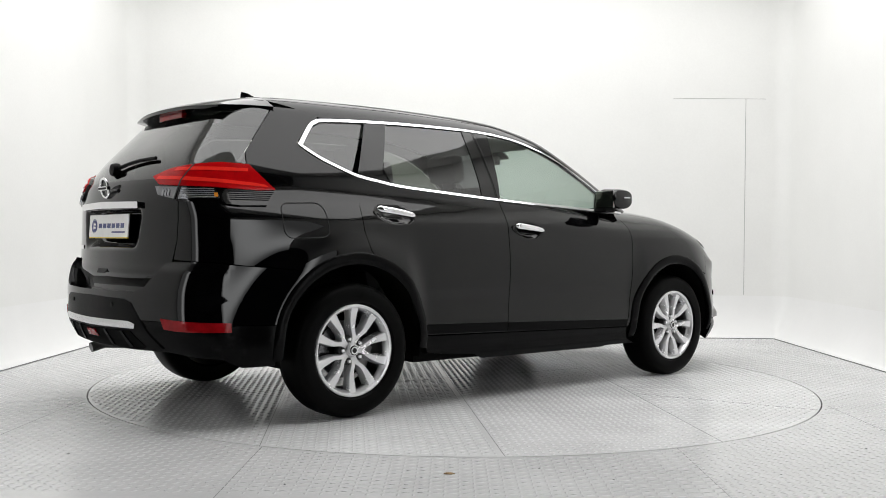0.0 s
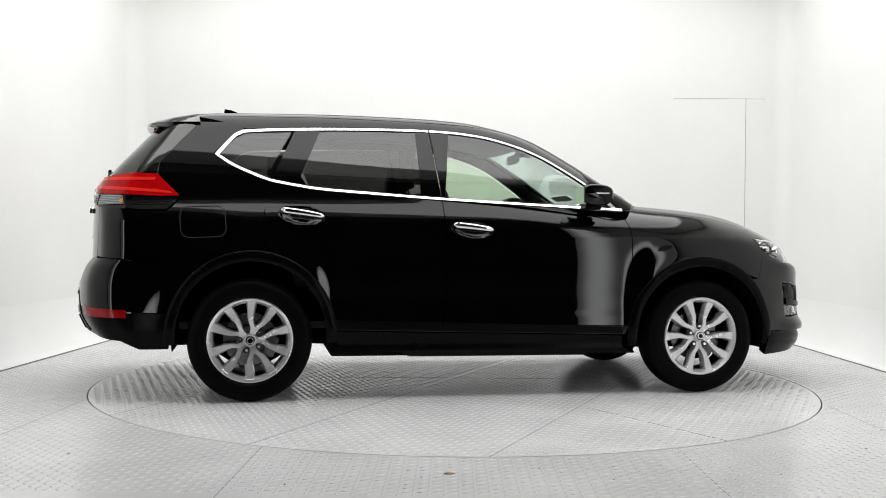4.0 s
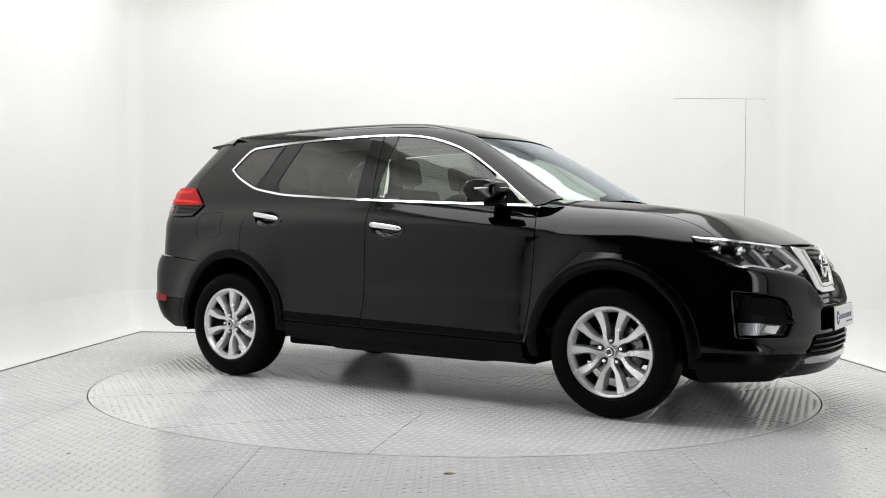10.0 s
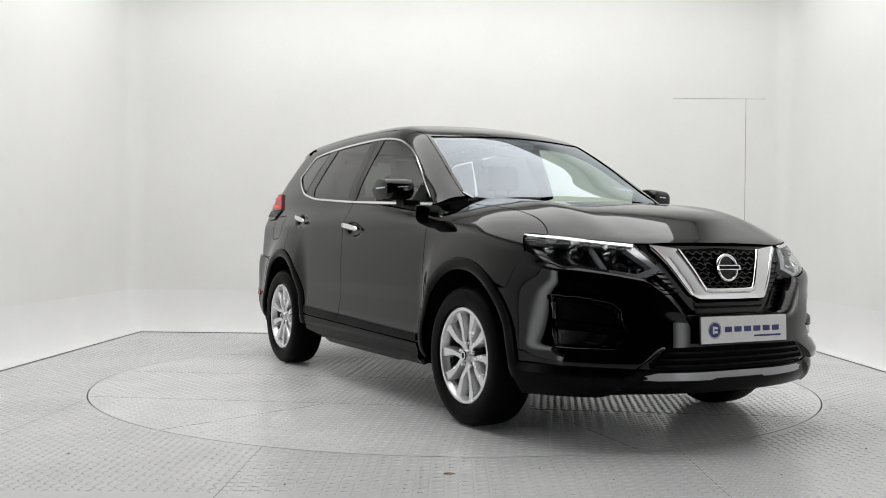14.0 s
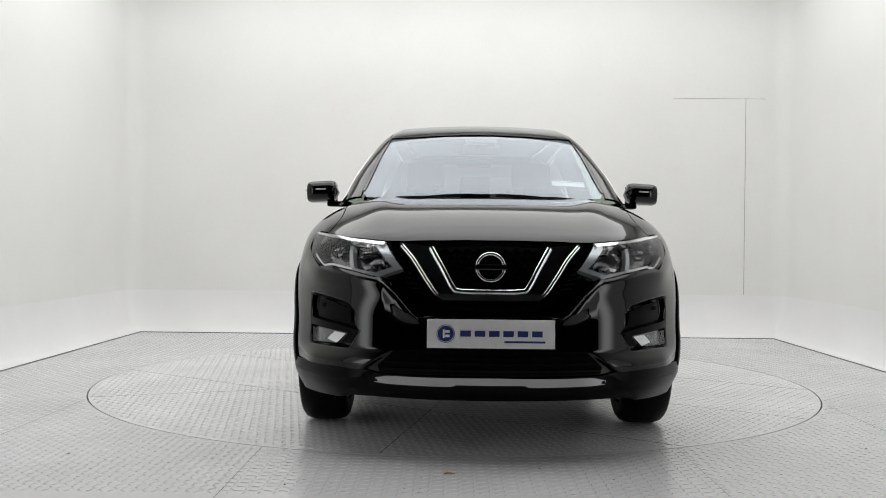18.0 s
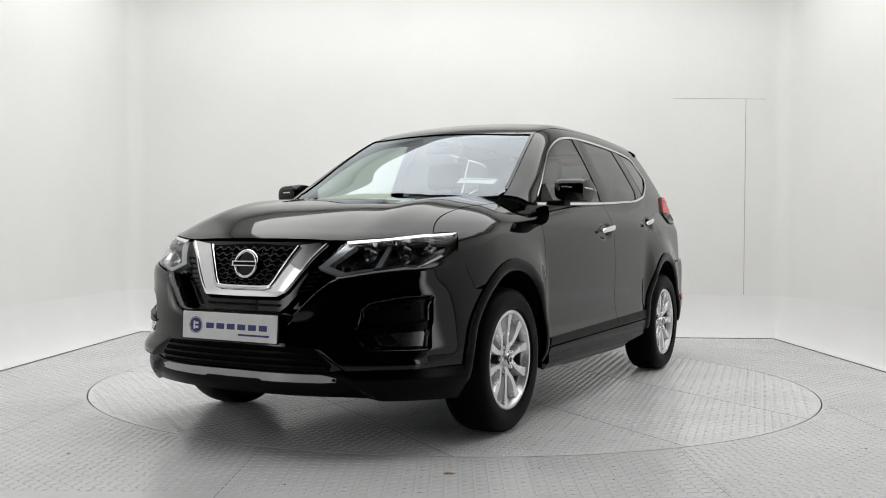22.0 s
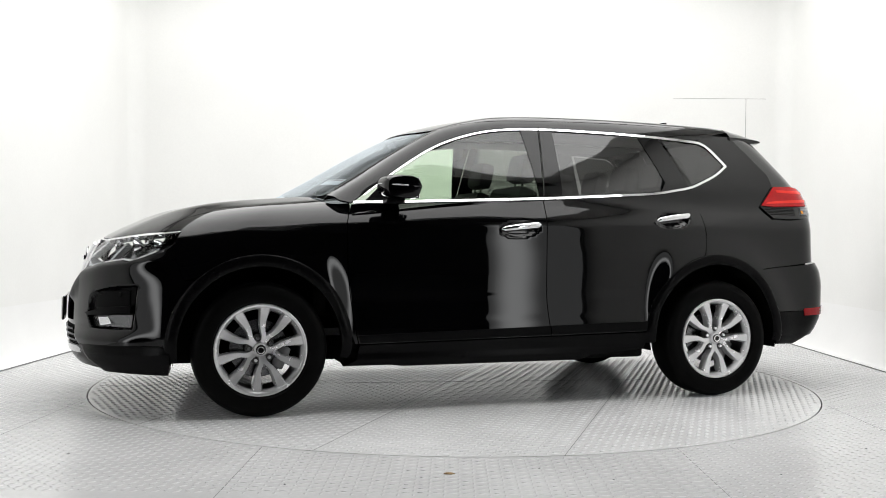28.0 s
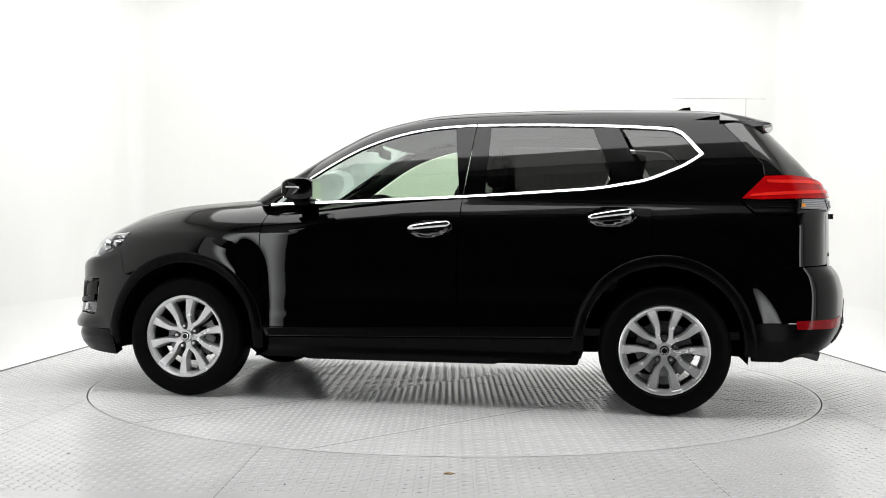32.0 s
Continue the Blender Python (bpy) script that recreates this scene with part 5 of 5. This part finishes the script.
panel("windscreen_card", tag_poly, TOPU, PAPER, parent=windscreen, raise_by=-0.012, edge=0, label="white paper card behind the windscreen")
panel("card_line", [(0.922, 0.40), (0.867, 0.56), (0.873, 0.56), (0.928, 0.40)], TOPU, DARKRED, parent=windscreen, raise_by=-0.0105, edge=0)

# ---------------------------------------------------------------- cabin
panel("headliner", [(x * 0.98, y * 0.97) for x, y in roof_poly], TOPU, HEADLINER, raise_by=-0.035, edge=0)
pair("inner_rail", [sect_s(x, z, True) for x, z in WIN_TOP if x < 0.8] + [sect_t(x, y, True) for x, y in [(0.80, 0.64), (0.50, 0.58), (0.36, 0.56)] + roof_side[::-1]], SECT_UP, TRIM, raise_by=-0.03, edge=0)
bm = bmesh.new()
box(bm, -1.75, 1.0, -0.74, 0.74, 0.40, 0.44)
part("cabin_floor", solid(bm), TRIM, car)
bm = bmesh.new()
n = 12
rows = []
for k in range(n + 1):
    y = -0.72 + 1.44 * k / n
    b = 0.05 * (y / 0.72) ** 2
    rows.append([bm.verts.new(at(x - b, y, z)) for x, z in [(1.04, 1.06), (0.95, 1.09), (0.78, 1.085), (0.66, 1.04), (0.60, 0.95), (0.62, 0.75), (0.70, 0.5), (1.04, 0.5)]])
for a, b in zip(rows, rows[1:]):
    for i in range(8):
        bm.faces.new((a[i], a[(i + 1) % 8], b[(i + 1) % 8], b[i]))
part("dashboard", bm, TRIM, car, smooth=True)


def seat(x, y, w, tall=True, parent=None):
    st = part("seat_cushion", box(bmesh.new(), x - 0.10, x + 0.42, y - w / 2, y + w / 2, 0.58, 0.74, 0.05), FABRIC, parent or car, smooth=True)
    st.location = (OFFX, OFFY, 0)
    bm = bmesh.new()
    box(bm, -0.07, 0.07, -w / 2, w / 2, 0.0, 0.62, 0.05)
    bk = part("seat_back", bm, FABRIC, st, smooth=True)
    bk.matrix_basis = pose(x - 0.10, y, 0.64, 0, -16, 0)
    return st


def headrest(st, x, y, z, w=0.26):
    bm = bmesh.new()
    box(bm, -0.05, 0.05, -w / 2, w / 2, 0.05, 0.225, 0.04)
    h = part("headrest", bm, FABRIC, st, smooth=True)
    h.matrix_basis = pose(x, y, z, 0, -12, 0)
    for s in (-0.06, 0.06):
        part("headrest_post", tube([(0, s, -0.02), (0, s, 0.08)], 0.007), STEEL, st).matrix_basis = pose(x, y, z, 0, -12, 0)


for y in (0.36, -0.36):
    st = seat(0.02, y, 0.50)
    headrest(st, -0.27, y, 1.225)
st = seat(-0.92, 0.0, 1.30)
for y in (0.42, 0.0, -0.42):
    headrest(st, -1.17, y, 1.20, 0.24)
wheel_ring = tube([(0.185 * math.cos(2 * math.pi * k / 36), 0.185 * math.sin(2 * math.pi * k / 36), 0) for k in range(37)], 0.015, 8)
sw = part("steering_wheel", wheel_ring, TRIM, car, smooth=True)
sw.matrix_basis = Matrix.Translation(at(0.48, -0.36, 0.985)) @ pose(0, 0, 0, 0, -66, 0)
bm = bmesh.new()
box(bm, -0.06, 0.06, -0.07, 0.07, -0.04, 0.0, 0.015)
box(bm, -0.012, 0.012, -0.18, 0.18, -0.02, -0.005, 0.004)
box(bm, -0.18, 0.0, -0.015, 0.015, -0.02, -0.005, 0.004)
part("wheel_boss", bm, TRIM, sw, smooth=True)
bm = bmesh.new()
box(bm, 0.38, 0.41, -0.12, 0.12, 1.445, 1.505, 0.012)
box(bm, 0.41, 0.47, -0.03, 0.03, 1.49, 1.525, 0.008)
part("rear_view_mirror", solid(bm), TRIM, car, smooth=True)

# ---------------------------------------------------------------- tread plate
def lozenges(name, centres, angles, material, parent=None, long=0.0205, wide=0.0085, high=0.0025):
    """Raised lozenges of tread plate, all in one mesh."""
    c, s = np.cos(angles)[:, None], np.sin(angles)[:, None]
    lx = np.array([long, 0, -long, 0, long * 0.45, -long * 0.45])
    ly = np.array([0, wide, 0, -wide, 0, 0])
    lz = np.array([0, 0, 0, 0, high, high])
    x = centres[:, :1] + lx * c - ly * s
    y = centres[:, 1:2] + lx * s + ly * c
    z = np.broadcast_to(lz, x.shape)
    v = np.stack([x, y, z], -1).reshape(-1, 3)
    base = (np.arange(len(centres)) * 6)[:, None]
    quads = np.concatenate([base + q for q in ([0, 1, 5, 4], [2, 3, 4, 5])], 0)
    tris = np.concatenate([base + q for q in ([1, 2, 5], [3, 0, 4])], 0)
    me = bpy.data.meshes.new(name)
    me.from_pydata(v.tolist(), [], quads.tolist() + tris.tolist())
    me.materials.append(material)
    me.update()
    ob = new(name, me)
    if parent:
        ob.parent = parent
    return ob


def grid(x0, x1, y0, y1, pitch, turn=0.0):
    """Centres and headings of alternating lozenges over a rectangle."""
    r = math.hypot(x1 - x0, y1 - y0) / 2 + pitch
    n = int(r / pitch)
    i, j = np.meshgrid(np.arange(-n, n + 1), np.arange(-n, n + 1))
    i, j = i.ravel(), j.ravel()
    c, s = math.cos(turn), math.sin(turn)
    x, y = (x0 + x1) / 2 + pitch * (i * c - j * s), (y0 + y1) / 2 + pitch * (i * s + j * c)
    a = turn + np.where((i + j) % 2 == 0, math.pi / 4, -math.pi / 4)
    keep = (x > x0) & (x < x1) & (y > y0) & (y < y1)
    return np.stack([x[keep], y[keep]], 1), a[keep]


PITCH = 0.0390
sheets = [(X0 + 0.02, -2.08, -3.1, YB - 0.02, 0.0), (-2.07, -0.84, -3.1, YB - 0.02, 0.0), (-0.83, 0.995, -3.1, YB - 0.02, math.pi / 4), (1.005, 2.12, -3.1, YB - 0.02, 0.0), (2.13, X1 - 0.02, -3.1, YB - 0.02, 0.0)]
cs, an = [], []
for x0, x1, y0, y1, turn in sheets:
    p, a = grid(x0, x1, y0, y1, PITCH, turn)
    k = (np.hypot(p[:, 0], p[:, 1]) > RING + 0.02) & (p[:, 1] > -2.9)
    cs.append(p[k])
    an.append(a[k])
tread = lozenges("floor_tread", np.concatenate(cs), np.concatenate(an), FLOOR)
tagged(tread, "raised lozenges of the painted tread plate", "tread plate", kind="stuff")
cs, an = [], []
TURN = radians(-35.0)
SEAMS = (-1.07, -0.02, 1.03)
p, a = grid(-2.3, 2.3, -2.3, 2.3, PITCH, TURN)
q, b = grid(-2.3, 2.3, -2.3, 2.3, PITCH, TURN + math.pi / 4)
for pts, ang, wanted in ((p, a, (0, 2)), (q, b, (1, 3))):
    across = pts[:, 0] * math.cos(TURN) + pts[:, 1] * math.sin(TURN)
    k = (np.hypot(pts[:, 0], pts[:, 1]) < RING - 0.03) & np.isin(np.searchsorted(SEAMS, across), wanted) & (np.min(np.abs(across[:, None] - np.array(SEAMS)), 1) > 0.012)
    cs.append(pts[k])
    an.append(ang[k])
disc_tread = lozenges("turntable_tread", np.concatenate(cs), np.concatenate(an), DISC, turntable)
tagged(disc_tread, "raised lozenges of the turntable's tread plate", kind="stuff")
bm = bmesh.new()
for x in SEAMS:
    h = math.sqrt(RING ** 2 - x * x) - 0.01
    box(bm, x - 0.0015, x + 0.0015, -h, h, -0.002, 0.0006)
bmesh.ops.rotate(bm, verts=bm.verts, cent=(0, 0, 0), matrix=Matrix.Rotation(TURN, 3, "Z"))
for (xa, ya), (xb, yb_) in (((-1.95, 0.43), (2.20, -0.305)), ((0.51, -1.12), (0.86, -2.08))):
    cut = bmesh.new()
    n = math.hypot(xb - xa, yb_ - ya) / 2
    box(cut, -n, n, -0.0025, 0.0025, -0.002, 0.0008)
    bmesh.ops.transform(cut, verts=cut.verts, matrix=Matrix.Translation(((xa + xb) / 2, (ya + yb_) / 2, 0)) @ Matrix.Rotation(math.atan2(yb_ - ya, xb - xa), 4, "Z"))
    part("plate_seam", cut, SEAM, turntable)
part("plate_seam", bm, SEAM, turntable)
bm = bmesh.new()
for x, y0, y1 in ((-2.075, -3.2, -0.95), (-0.835, -3.2, -2.11), (1.0, -3.2, -2.04), (2.125, -3.2, -0.85)):
    box(bm, x - 0.0013, x + 0.0013, y0, y1, -0.002, 0.0006)
tagged(part("trim_plate_seam", bm, SEAM), "fine seams between the floor plates", "trim", kind="structure")

# ---------------------------------------------------------------- small things on the floor
bm = bmesh.new()
pts = [(-0.022, 0.0, 0.004), (-0.010, 0.009, 0.007), (0.008, 0.010, 0.006), (0.022, 0.002, 0.004), (0.008, -0.008, 0.005), (-0.010, -0.008, 0.006)]
vs = [bm.verts.new((x, y, z)) for x, y, z in pts] + [bm.verts.new((x, y, z - 0.0035)) for x, y, z in pts]
bm.faces.new(vs[:6])
bm.faces.new(vs[6:][::-1])
for k in range(6):
    bm.faces.new((vs[k], vs[6 + k], vs[6 + (k + 1) % 6], vs[(k + 1) % 6]))
LEAF = surface("dry_leaf", (0.30, 0.19, 0.08), 0.7, vary=0.3, scale=60)
leaf = tagged(part("dry_leaf", bm, LEAF), "small brown dry leaf on the grey floor", "leaf")
leaf.location = (-0.011, -2.564, 0.0)
rng = random.Random(4)
for x, y, s in ((-1.608, -2.299, 0.012), (0.62, -2.62, 0.008), (2.62, -0.75, 0.010), (2.30, -1.45, 0.008), (1.85, -2.0, 0.008), (-0.62, -2.75, 0.006), (0.35, -2.45, 0.005), (1.3, -2.5, 0.005), (-2.3, -1.7, 0.006)):
    bm = bmesh.new()
    ring = [bm.verts.new((s * rng.uniform(0.6, 1.2) * math.cos(k), s * rng.uniform(0.4, 0.8) * math.sin(k), 0.0005)) for k in range(6)]
    top = bm.verts.new((0, 0, 0.004))
    for k in range(6):
        bm.faces.new((ring[k], ring[(k + 1) % 6], top))
    crumb = tagged(part("dirt_crumb", bm, GAP), "dark crumb of dirt on the grey floor", "dirt", group="crumbs on the floor")
    crumb.location = (x, y, 0.0)


def motions():
    """The turntable turns steadily and carries the car."""
    turned = (41.22, 33.86, 26.51, 19.17, 11.84, 4.53, -2.75, -10.0, -17.23, -24.45, -31.65, -38.85, -46.06, -53.3, -60.57, -67.89, -75.27, -82.73, -90.08,
              -97.18, -104.07, -110.89, -117.78, -124.88, -132.07, -139.25, -146.45, -153.72, -160.98, -168.18, -175.37, -182.62, -189.92)
    rows = [(float(t), pose(0, 0, 0, 0, 0, a)) for t, a in enumerate(turned)]
    walk(turntable, rows)
    walk(car, rows)


motions()
